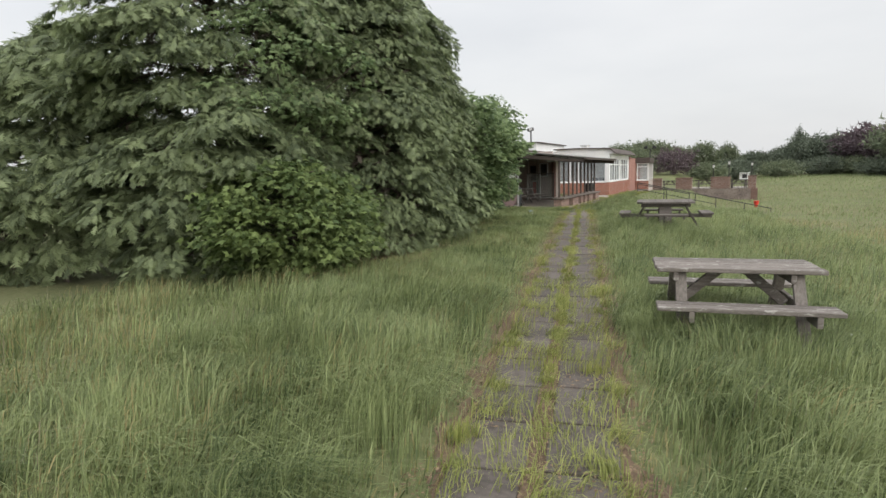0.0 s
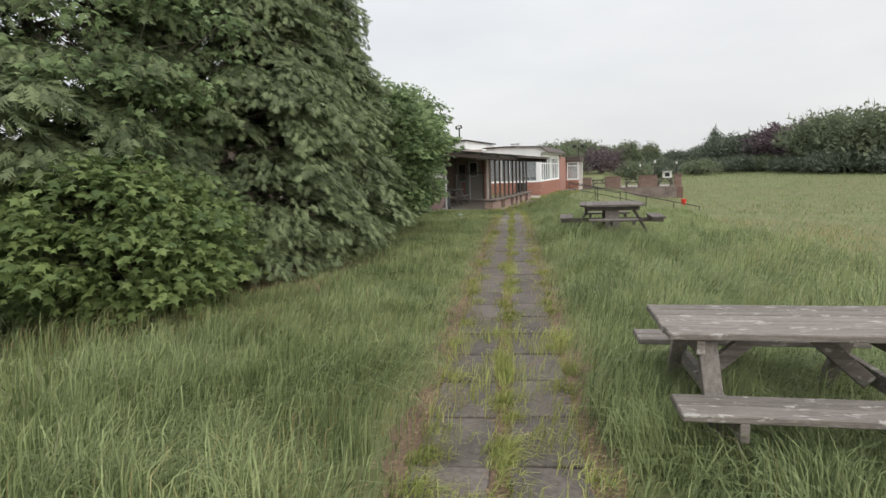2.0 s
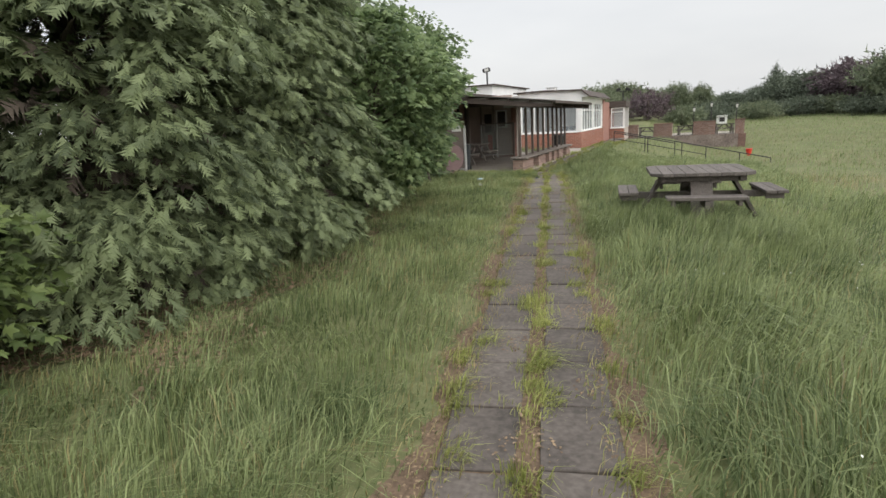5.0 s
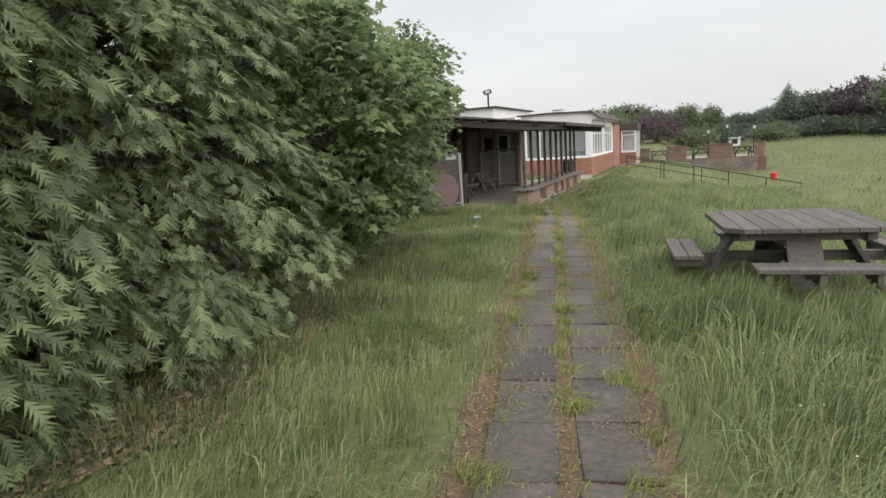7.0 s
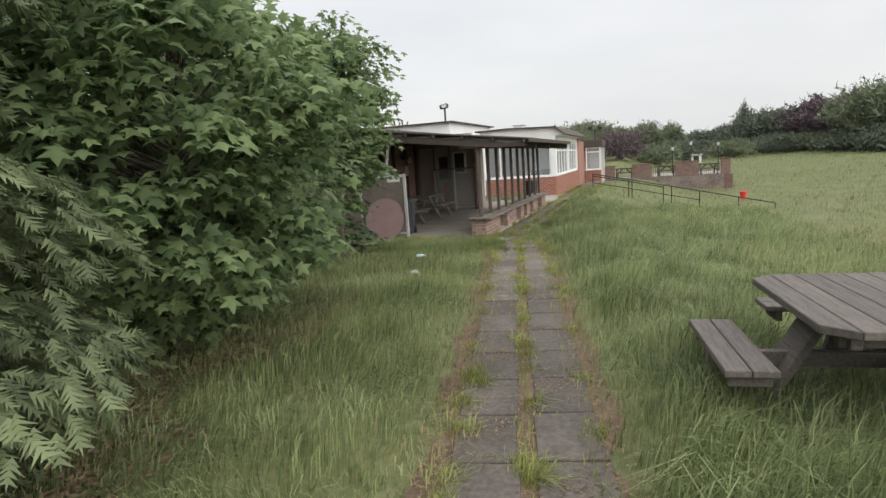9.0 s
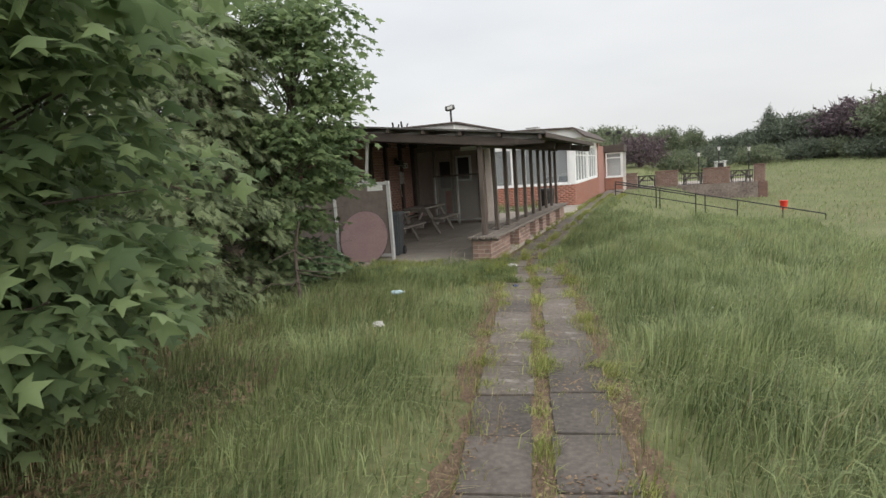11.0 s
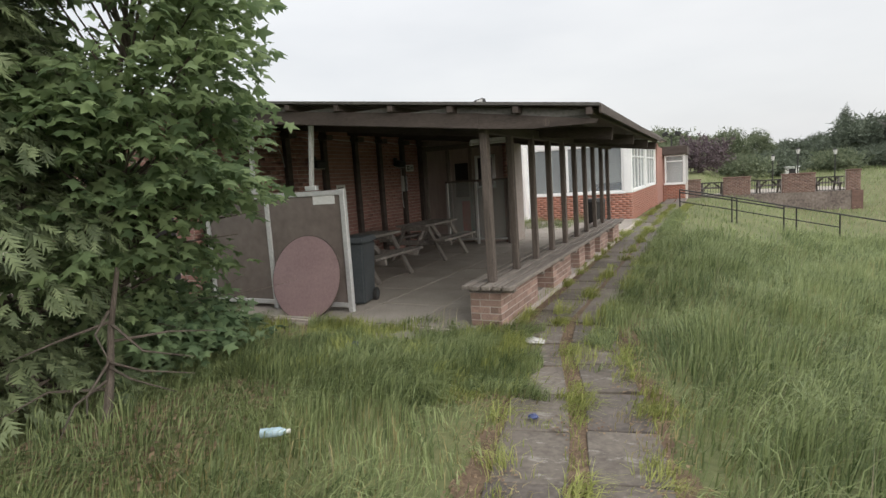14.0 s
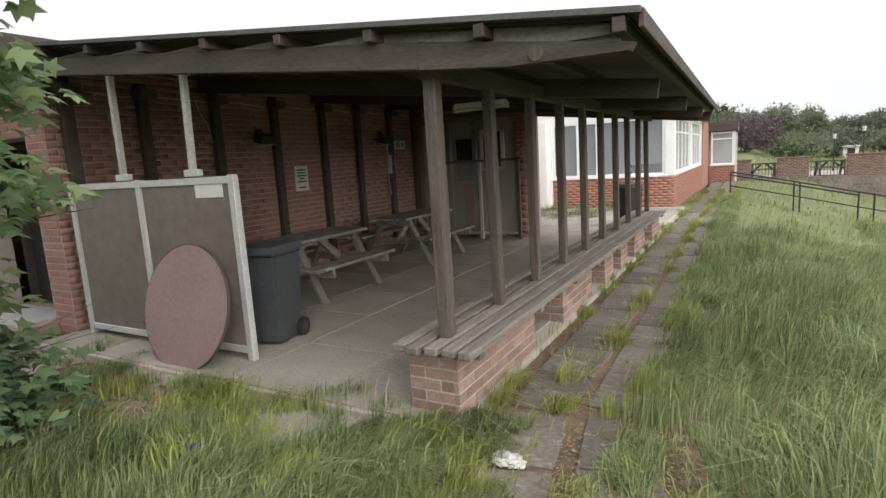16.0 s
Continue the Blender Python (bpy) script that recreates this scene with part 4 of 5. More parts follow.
# bin by the bench's end
b2 = empty("litter_bin", -6.5, 33.3, FLOOR, "black litter bin beyond the slatted bench", "bin")
bm = bmesh.new()
rod(bm, (0, 0, 0), (0, 0, 0.8), 0.24, 0.27, 16)
part("body", bm, M_BLACK, b2)
bm = bmesh.new()
rod(bm, (0, 0, 0.8), (0, 0, 0.88), 0.29, 0.25, 16)
part("lid", bm, M_BLACK, b2)

# ---- handrail down the bank ----
rail = empty("handrail", -5.0, 42.0, 0.0, "black tubular handrail running down the grass bank", "railing")
RX = [-4.95, -3.18, -3.02, -1.53, -1.15, 0.13, 1.85, 3.4]
RZ = [0.62, 0.25, 0.21, -0.12, -0.2, -0.48, -0.86, -1.2]
for i, (x, z) in enumerate(zip(RX, RZ)):
    bm = bmesh.new()
    g = float(land(x, 42.0)) - 0.1
    rod(bm, (x + 5, 0, g), (x + 5, 0, z), 0.025)
    part("post", bm, M_BLACK, rail)
for o in (0.0, -0.1, -0.45):
    for i in range(7):
        if (o == -0.1 and i > 2) or (o == -0.45 and i > 4):
            continue
        bm = bmesh.new()
        rod(bm, (RX[i] + 5, 0, RZ[i] + o), (RX[i + 1] + 5, 0, RZ[i + 1] + o), 0.026 if o > -0.3 else 0.02)
        part("rail", bm, M_BLACK, rail)
bucket = empty("red_bucket", 2.75, 47.0, float(land(2.75, 47.0)) + 0.02, "red plastic bucket at the foot of the handrail", "bucket")
bm = bmesh.new()
rod(bm, (0, 0, 0), (0, 0, 0.42), 0.14, 0.18, 18)
part("body", bm, M_RED, bucket)
bm = bmesh.new()
rod(bm, (0, 0, 0.4), (0, 0, 0.44), 0.192, 0.192, 18)
part("rim", bm, M_RED, bucket)

# ---- brick terrace beyond the bank ----
TY = 54.0
terr = tagged(part("terrace_wall", boxes((-5.45, 3.0, TY, TY + 0.3, -1.9, -0.3)), M_RUBBLE), "pale stained retaining wall of the terrace", "wall", kind="structure")
tagged(part("terrace_floor", boxes((-5.45, 3.0, TY + 0.3, TY + 7, -1.9, -0.34)), M_SLAB_PALE), "paved terrace floor", "terrace", kind="structure")
for x0, x1, zt in ((-5.45, -4.47, 0.62), (-3.34, -1.97, 0.64), (-0.5, 1.03, 0.66), (2.35, 2.98, 0.72)):
    w = tagged(part("parapet_wall", boxes((x0, x1, TY + 0.02, TY + 0.26, -0.3, zt)), M_MORTAR), "red brick parapet of the terrace", "wall", "terrace parapets", "structure")
    brick_face(w, face_pose(x0, TY + 0.02, -0.3, 0), x1 - x0, zt + 0.3, M_BRICK_DARK)
    part("coping", boxes((x0 - 0.03, x1 + 0.03, TY - 0.02, TY + 0.3, zt, zt + 0.06), bevel=0.008), M_BRICK_DARK, w)
for x0, x1 in ((-4.47, -3.34), (-1.97, -0.5), (1.03, 2.35)):
    g = empty("terrace_railing", x0, TY + 0.14, -0.3, "black metal railing between the brick parapets", "railing", "terrace railings")
    n = int((x1 - x0) / 0.13)
    for i in range(n):
        x = (i + 0.5) * (x1 - x0) / n
        part("baluster", boxes((x - 0.01, x + 0.01, -0.01, 0.01, 0.05, 0.72)), M_BLACK, g)
    part("top_rail", boxes((0, x1 - x0, -0.02, 0.02, 0.72, 0.76)), M_BLACK, g)
    part("bottom_rail", boxes((0, x1 - x0, -0.015, 0.015, 0.02, 0.05)), M_BLACK, g)
tagged(part("terrace_pier", boxes((2.6, 3.1, TY - 0.03, TY + 1.8, -1.9, -0.3), bevel=0.01), M_BRICK_DARK), "stained brick end of the terrace", "wall", kind="structure")
for x, y in ((-3.9, TY + 1.5), (-1.0, TY + 1.4), (1.7, TY + 1.6)):
    picnic_table(x, y, -0.34, 5, M_TABLE_DARK, 1.5, label="dark wooden picnic table on the brick terrace", group="terrace tables")
for x, y, h in ((-0.44, TY + 6, 1.8), (0.9, TY + 6, 2.12), (2.82, TY + 6, 1.95)):
    l = empty("terrace_lamp", x, y, -0.34, "black lantern on a slim post beside the terrace", "lamp", "terrace lamps")
    bm = bmesh.new()
    rod(bm, (0, 0, 0), (0, 0, h), 0.04, 0.03)
    part("pole", bm, M_BLACK, l)
    bm = bmesh.new()
    rod(bm, (0, 0, h), (0, 0, h + 0.26), 0.07, 0.12, 6)
    part("lantern", bm, M_PLASTIC, l)
    bm = bmesh.new()
    rod(bm, (0, 0, h + 0.26), (0, 0, h + 0.38), 0.14, 0.02, 6)
    part("cap", bm, M_BLACK, l)


# ---- foliage ----
def orient(out, up_mix, n):
    """Frames whose x axis follows out, turned at random about it."""
    x = out / np.linalg.norm(out, axis=1, keepdims=True)
    ref = np.tile(np.array([[0.0, 0.0, 1.0]]), (n, 1)) + rng.normal(0, up_mix, (n, 3))
    y = np.cross(ref, x)
    y /= np.linalg.norm(y, axis=1, keepdims=True) + 1e-9
    z = np.cross(x, y)
    return x, y, z


def scatter(name, template, tris, pos, out, size, mat, parent, up_mix=0.35):
    n = len(pos)
    x, y, z = orient(out, up_mix, n)
    t = template[None] * size[:, None, None]
    v = pos[:, None] + t[..., 0:1] * x[:, None] + t[..., 1:2] * y[:, None] + t[..., 2:3] * z[:, None]
    f = tris[None] + len(template) * np.arange(n)[:, None, None]
    return raw_mesh(name, v.reshape(-1, 3), f.reshape(-1, 3), mat, parent)


def spray_template():
    """A drooping conifer spray, 1 long: pointed fingers in pairs along one twig."""
    def sag(q):
        return -0.4 * q * q
    t = []
    stem = [0.0, 0.24, 0.46, 0.68, 0.88]
    v = [(q, 0.0, sag(q)) for q in stem]
    for k, ln in enumerate((0.46, 0.62, 0.56, 0.42)):
        q = stem[k]
        for side in (-1, 1):
            l2 = ln * (1.0 + 0.2 * side * (1 if k % 2 else -1))
            i = len(v)
            v.append((q + 0.18 + 0.55 * l2, side * l2 * 0.72, sag(q) - 0.3 * l2 + 0.04 * (k % 2)))
            t.append((k, k + 1, i) if side > 0 else (k, i, k + 1))
    i = len(v)
    v += [(0.72, -0.07, sag(0.72)), (0.72, 0.07, sag(0.72)), (1.12, 0.02, sag(1.12))]
    t.append((i, i + 2, i + 1))
    return np.array(v), np.array(t)


def maple_template():
    """A five-lobed leaf, 1 long, with deep notches, folded a little along its midrib."""
    half = [(-0.03, 0.36), (0.19, 0.2), (0.5, 0.58), (0.56, 0.19)]
    ring = [(0.0, 0.0)] + half + [(1.0, 0.0)] + [(x, -y) for x, y in reversed(half)]
    v = [(0.34, 0.0, 0.03)] + [(x, y, -0.34 * abs(y) - 0.22 * x * x) for x, y in ring]
    t = [(0, 1 + k, 1 + (k + 1) % 10) for k in range(10)]
    return np.array(v), np.array(t)


def tuft_template():
    """A ragged clump of leaf faces for distant crowns."""
    v, t = [], []
    g = np.random.default_rng(3)
    for k in range(9):
        c = g.normal(0, 0.32, 3)
        d = g.normal(0, 1, (3, 3)) * 0.24
        i = len(v)
        v += [tuple(c + d[0]), tuple(c + d[1]), tuple(c + d[2])]
        t.append((i, i + 1, i + 2))
    return np.array(v), np.array(t)


SPRAY, MAPLE, TUFT = spray_template(), maple_template(), tuft_template()


def limbs(x, y, z0, h, r, n, seed, lean=0.0):
    """Trunk and tapering limbs."""
    g = random.Random(seed)
    bm = bmesh.new()
    last = Vector((0, 0, 0))
    for k in range(5):
        nxt = Vector((lean * (k + 1) / 5 + g.uniform(-0.05, 0.05), g.uniform(-0.06, 0.06), h * 0.85 * (k + 1) / 5))
        rod(bm, last, nxt, r * (1 - k * 0.18), r * (1 - (k + 1) * 0.18), 7)
        last = nxt
    trunk = bm
    lb = bmesh.new()
    for k in range(n):
        z = h * g.uniform(0.12, 0.8)
        a = g.uniform(0, 2 * math.pi)
        ln = g.uniform(0.9, 1.7) * (1.1 - z / h * 0.6)
        p0 = Vector((0, 0, z))
        p1 = p0 + Vector((math.cos(a) * ln * 0.5, math.sin(a) * ln * 0.5, ln * 0.22))
        p2 = p1 + Vector((math.cos(a + 0.3) * ln * 0.6, math.sin(a + 0.3) * ln * 0.6, ln * 0.05))
        rod(lb, p0, p1, r * 0.32, r * 0.2, 5)
        rod(lb, p1, p2, r * 0.2, r * 0.06, 5)
    return trunk, lb


def conifer(x, y, h, rad, boughs, label, seed, wobble=0.25, spray=0.135, low=0.15):
    z0 = float(land(x, y))
    e = empty("conifer_tree", x, y, z0, label, "tree", "conifer hedge")
    boughs = int(boughs * 0.92)
    tr, lb = limbs(0, 0, 0, h, 0.16, 26, seed)
    part("trunk", tr, M_BARK, e)
    tagged(part("limb_work", lb, M_BARK, e), kind="stuff")
    th = rng.uniform(0, 2 * np.pi, boughs)
    u = rng.uniform(0, 1, boughs) ** 0.85
    z = low + u * (h - low)
    prof = np.clip(np.sqrt(np.clip(1 - (u * 0.98) ** 2.6, 0, 1)), 0.08, 1) * (0.86 + 0.14 * np.clip(u * 6, 0, 1))
    lump = 1 + wobble * wave(th * 1.1, z * 0.9, 1.0, seed) + rng.normal(0, 0.09, boughs)
    r = rad * prof * lump
    cap = rng.uniform(0, 1, boughs) < 0.16
    f = np.sqrt(rng.uniform(0, 1, boughs))
    r = np.where(cap, rad * f * 0.95, r)
    z = np.where(cap, h * np.clip(1 - f ** 2, 0.0, 1) ** 0.38 + rng.normal(0, 0.08, boughs), z)
    d = np.stack([np.cos(th), np.sin(th), np.zeros(boughs)], 1)
    per = 78
    along = rng.uniform(0.0, 1.0, (boughs, per)) ** 0.7
    bl = np.clip(rad * 0.55, 0.5, 1.1)
    rr = r[:, None] - bl * (1 - along)
    fan = rng.uniform(0.7, 1.35, (boughs, 1))
    side = rng.uniform(-0.42, 0.42, (boughs, per)) * (0.3 + 0.7 * along) * fan
    drop = -0.4 * along ** 2 - 0.55 * side ** 2 + rng.normal(0, 0.03, (boughs, per)) + 0.12
    tang = np.stack([-np.sin(th), np.cos(th), np.zeros(boughs)], 1)
    p = d[:, None] * rr[..., None] + tang[:, None] * side[..., None]
    p[..., 2] += z[:, None] + drop
    o = d[:, None] * 0.75 + tang[:, None] * (side * 2.6)[..., None] + rng.normal(0, 0.28, (boughs, per, 3))
    o[..., 2] -= 0.1 + 0.65 * along ** 2
    p, o = p.reshape(-1, 3), o.reshape(-1, 3)
    keep = (p[:, 2] > 0.05) & ((0.75 * p[:, 0] - 0.66 * p[:, 1] > -0.3 * rad) | (rng.uniform(0, 1, len(p)) < 0.08))
    p, o = p[keep], o[keep]
    scatter("crown", SPRAY[0], SPRAY[1], p, o, rng.uniform(0.75, 1.25, len(p)) * spray, M_CONIFER, e, 0.32)
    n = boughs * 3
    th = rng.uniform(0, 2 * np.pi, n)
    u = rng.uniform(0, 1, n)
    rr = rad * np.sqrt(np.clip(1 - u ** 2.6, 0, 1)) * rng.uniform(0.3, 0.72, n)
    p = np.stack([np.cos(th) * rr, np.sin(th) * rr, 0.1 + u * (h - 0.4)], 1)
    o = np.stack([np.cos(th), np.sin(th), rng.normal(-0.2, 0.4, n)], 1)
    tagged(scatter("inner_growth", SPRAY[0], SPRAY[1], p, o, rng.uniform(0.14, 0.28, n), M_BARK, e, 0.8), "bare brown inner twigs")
    return e


def maple(x, y, h, rad, clumps, label, seed, mat, low=0.4, leaf=0.15, per=26, centre=0.55, trunk=0.06, lean=0.0, name="maple_tree"):
    z0 = float(land(x, y))
    e = empty(name, x, y, z0, label, "tree", "maples")
    tr, lb = limbs(0, 0, 0, h, trunk, 16, seed, lean)
    part("trunk", tr, M_BARK, e)
    tagged(part("limb_work", lb, M_BARK, e), kind="stuff")
    v = rng.normal(0, 1, (clumps, 3))
    v /= np.linalg.norm(v, axis=1, keepdims=True)
    k = rng.uniform(0.45, 1.0, clumps) ** 0.5
    lump = 1 + 0.22 * wave(np.arctan2(v[:, 1], v[:, 0]) * 1.5, v[:, 2] * 2.4, 1.0, seed)
    c = np.empty_like(v)
    c[:, :2] = v[:, :2] * (rad * k * lump)[:, None]
    hz = (h - low) / 2
    c[:, 2] = low + hz + v[:, 2] * hz * k * lump
    c[:, 0] += lean * c[:, 2] / h
    o0 = v.copy()
    o0[:, 2] *= 0.3
    q = np.clip(rng.normal(0, 1, (clumps, per, 3)), -1.7, 1.7) * np.array([0.24, 0.24, 0.07])
    rr = np.linalg.norm(q[..., :2], axis=-1)
    q[..., 2] -= 0.5 * rr ** 2
    p = c[:, None] + q
    o = o0[:, None] * 0.5 + q * np.array([2.0, 2.0, 0.0]) + rng.normal(0, 0.25, (clumps, per, 3))
    o[..., 2] -= 0.28
    p, o = p.reshape(-1, 3), o.reshape(-1, 3)
    keep = p[:, 2] > 0.06
    p, o = p[keep], o[keep]
    scatter("crown", MAPLE[0], MAPLE[1], p, o, rng.uniform(0.55, 1.25, len(p)) * leaf, mat, e, 0.5)
    tw = bmesh.new()
    for i in range(0, clumps, max(1, clumps // 70)):
        a = Vector((lean * c[i, 2] / h, 0, max(0.1, c[i, 2] * 0.72)))
        rod(tw, a, Vector(c[i]), 0.016, 0.005, 4)
    tagged(part("twig_work", tw, M_BARK, e), kind="stuff")
    return e


def far_tree(x, y, h, rad, n, mat, label, seed, pointed=0.0, low=0.5, group="distant trees", name="distant_tree"):
    z0 = float(land(x, y))
    e = empty(name, x, y, z0, label, "tree", group)
    bm = bmesh.new()
    rod(bm, (0, 0, -0.2), (0, 0, h * 0.7), rad * 0.09, rad * 0.03, 7)
    part("trunk", bm, M_BARK, e)
    v = rng.normal(0, 1, (n, 3))
    v /= np.linalg.norm(v, axis=1, keepdims=True)
    k = rng.uniform(0.5, 1.0, n)
    lump = 1 + 0.24 * wave(np.arctan2(v[:, 1], v[:, 0]) * 2.0, v[:, 2] * 3.0, 1.0, seed) + 0.1 * wave(np.arctan2(v[:, 1], v[:, 0]) * 5.0, v[:, 2] * 7.0, 1.0, seed + 1)
    hz = (h - low) / 2
    p = v * (k * lump)[:, None] * np.array([rad, rad, hz])
    p[:, 2] += low + hz
    if pointed:
        s = np.clip(1 - pointed * (p[:, 2] - low) / (h - low), 0.05, 1.2)
        p[:, :2] *= s[:, None]
    keep = p[:, 2] > 0
    p = p[keep]
    scatter("crown", TUFT[0], TUFT[1], p, v[keep] + rng.normal(0, 0.4, p.shape), rng.uniform(0.5, 1.1, len(p)) * rad * 0.16, mat, e, 1.0)
    return e


# hedge of conifers and maples along the path
conifer(-12.6, 7.4, 5.4, 2.3, 380, "tall dark conifer at the end of the overgrown hedge", 1, spray=0.22)
conifer(-8.9, 8.5, 8.3, 2.7, 860, "broad dark conifer with drooping sprays", 2, spray=0.18)
conifer(-6.9, 10.6, 6.8, 2.0, 700, "dense green conifer close to the path", 3)
conifer(-7.1, 12.9, 6.6, 1.95, 700, "dense green conifer with long drooping boughs", 4)
conifer(-9.8, 17.2, 5.8, 2.4, 420, "dark conifer behind the maples", 5)
conifer(-9.7, 20.6, 5.2, 2.0, 460, "dark conifer beside the end wall of the clubhouse", 6)
maple(-6.3, 7.6, 2.1, 1.45, 230, "bright green bushy maple at the foot of the conifers", 11, M_MAPLE_LIGHT, 0.1, 0.13, per=46, trunk=0.04)
maple(-7.2, 8.6, 5.4, 1.7, 150, "slender maple growing up through the conifers", 12, M_MAPLE, 1.6, 0.12, per=36)
maple(-6.9, 16.2, 4.0, 1.65, 250, "green maple leaning out of the hedge towards the path", 13, M_MAPLE, 0.5, 0.15, per=54, lean=0.5)
maple(-7.35, 16.6, 1.9, 1.05, 120, "low bushy maple under the hedge", 14, M_MAPLE, 0.08, 0.145, per=50, trunk=0.03)
maple(-9.0, 22.1, 4.7, 1.05, 170, "maple with overhanging boughs beside the end wall", 15, M_MAPLE, 0.4, 0.135, per=54, lean=1.0)
maple(-8.85, 22.6, 0.75, 0.75, 50, "low dark green weeds and maple suckers", 16, M_WEED, 0.0, 0.13, per=40, trunk=0.02, name="maple_bush")

# distant trees round the field
def far_at(az, d):
    return -2.2 + d * math.sin(radians(az)), 11.9 + d * math.cos(radians(az))


FAR = [
    (-8.5, 62, 3.6, 2.8, M_FAR_GREEN, 0, "light green tree behind the clubhouse"),
    (-5.6, 70, 4.0, 3.4, M_FAR_GREEN, 0, "green tree behind the terrace"),
    (-3.0, 74, 3.1, 2.6, M_FAR_GREEN, 0.2, "green tree behind the terrace"),
    (-0.4, 78, 4.3, 2.6, M_FAR_GREEN, 0.1, "green tree behind the terrace"),
    (2.0, 82, 4.6, 2.4, M_FAR_GREEN, 0.4, "green tree behind the terrace"),
    (4.4, 86, 3.5, 2.8, M_FAR_DARK, 0, "dark round tree at the field's edge"),
    (6.4, 96, 4.2, 2.8, M_FAR_DARK, 0.3, "dark tree at the field's edge"),
    (9.4, 88, 5.3, 5.2, M_FAR_DARK, 0.15, "broad dark pine at the field's edge"),
    (8.0, 90, 7.0, 1.7, M_FAR_DARK, 0.6, "narrow dark pine at the field's edge"),
    (11.0, 96, 5.7, 4.4, M_FAR_GREEN, 0.1, "grey green tree at the field's edge"),
    (13.6, 86, 6.2, 5.0, M_FAR_PURPLE, 0, "dark purple copper beech at the field's edge"),
    (16.3, 96, 7.1, 5.4, M_FAR_PURPLE, 0.1, "dark purple copper beech at the field's edge"),
    (17.8, 78, 7.2, 5.2, M_FAR_GREEN, 0, "broad green tree at the field's edge"),
    (21.5, 74, 7.2, 5.4, M_FAR_GREEN, 0, "broad green tree at the field's edge"),
    (26.0, 74, 7.2, 5.6, M_FAR_GREEN, 0, "broad green tree at the field's edge"),
    (33.0, 74, 7.2, 5.6, M_FAR_GREEN, 0, "broad green tree at the field's edge"),
]
for i, (az, d, h, rad, mat, ptd, label) in enumerate(FAR):
    fx, fy = far_at(az, d)
    far_tree(fx, fy, h, rad, 1400, mat, label, 30 + i, ptd)
for i, (az, d, h, rad, mat) in enumerate(((-2.6, 60, 3.0, 2.6, M_FAR_PURPLE), (0.6, 64, 2.1, 2.4, M_FAR_GREEN), (3.2, 70, 2.5, 2.7, M_FAR_DARK), (6.9, 76, 2.0, 3.0, M_FAR_GREEN), (10.2, 80, 2.3, 3.0, M_FAR_DARK), (-6.4, 58, 3.6, 2.2, M_FAR_GREEN), (12.6, 82, 2.2, 3.4, M_FAR_GREEN), (15.4, 76, 2.0, 3.2, M_FAR_DARK), (19.0, 72, 2.6, 4.0, M_FAR_DARK), (23.5, 70, 2.6, 4.0, M_FAR_DARK))):
    fx, fy = far_at(az, d)
    far_tree(fx, fy, h, rad, 600, mat, "purple shrub behind the terrace" if mat is M_FAR_PURPLE else "dense shrub at the field's edge", 60 + i, 0, 0.0, "distant shrubs", "distant_shrub")
# woods that close the view all round
wv, wt = [], []
for i in range(1500):
    a = rng.uniform(0, 2 * np.pi)
    d = rng.uniform(125, 160)
    zz = rng.uniform(0, 1) ** 1.2 * 1.6
    c = np.array([math.cos(a) * d, 20 + math.sin(a) * d, 0.6 + zz])
    for k in range(9):
        b = c + rng.normal(0, 1.0, 3)
        t = b + rng.normal(0, 0.6, (3, 3))
        wt.append((len(wv), len(wv) + 1, len(wv) + 2))
        wv += list(t)
tagged(raw_mesh("far_woods", np.array(wv), np.array(wt), M_FAR_GREEN), "far green woods round the field", "woods", kind="stuff")

# ---- slab path ----
path = empty("slab_path", -2.5, 12.0, 0.0, "old double row of paving slabs with weeds in the joints", "path", kind="structure")
SLAB_MESHES = []
for k in range(6):
    bm = bmesh.new()
    w, ln = 0.405 + 0.012 * (k % 3), 0.6 + 0.006 * (k % 2)
    box(bm, -w / 2, w / 2, -ln / 2, ln / 2, -0.05, 0.0)
    for v in bm.verts:
        v.co.x += random.uniform(-0.015, 0.015)
        v.co.y += random.uniform(-0.006, 0.006)
    bmesh.ops.bevel(bm, geom=list(bm.edges), offset=0.005, segments=1, affect="EDGES")
    me = bpy.data.meshes.new("paving_slab")
    bm.to_mesh(me)
    bm.free()
    me.materials.append(M_SLAB)
    SLAB_MESHES.append(me)
SLAB_WORN = [me.copy() for me in SLAB_MESHES]
for me in SLAB_WORN:
    me.materials.clear()
    me.materials.append(M_SLAB_MID)
inv = path.matrix_world.inverted()


def lay(x, y, rz, mesh, z=-0.008):
    ob = new("paving_slab", mesh)
    ob.parent = path
    ob.matrix_parent_inverse = inv
    ob.matrix_basis = pose(x, y, z - float(dip(y)) + random.uniform(-0.004, 0.004), random.uniform(-0.5, 0.5), random.uniform(-0.6, 0.6), rz + random.uniform(-1.2, 1.2))


y = -2.0
while y < 24.9:
    cx = float(path_x(y))
    hd = math.degrees(math.atan2(-(float(path_x(y + 0.3)) - float(path_x(y - 0.3))), 0.6))
    for side in (-1, 1):
        a = radians(hd)
        lay(cx + side * 0.262 * math.cos(a), y + side * 0.262 * math.sin(a) + (0.04 if side > 0 else 0), hd, random.choice(SLAB_WORN if y > random.uniform(18.5, 23.0) else SLAB_MESHES))
    y += 0.612
y = 24.95
while y < 48.6:
    for k in range(2):
        lay(float(path_x(y)) - 0.235 + k * 0.47, y + 0.15 * k, 0, random.choice(SLAB_WORN))
    y += 0.612

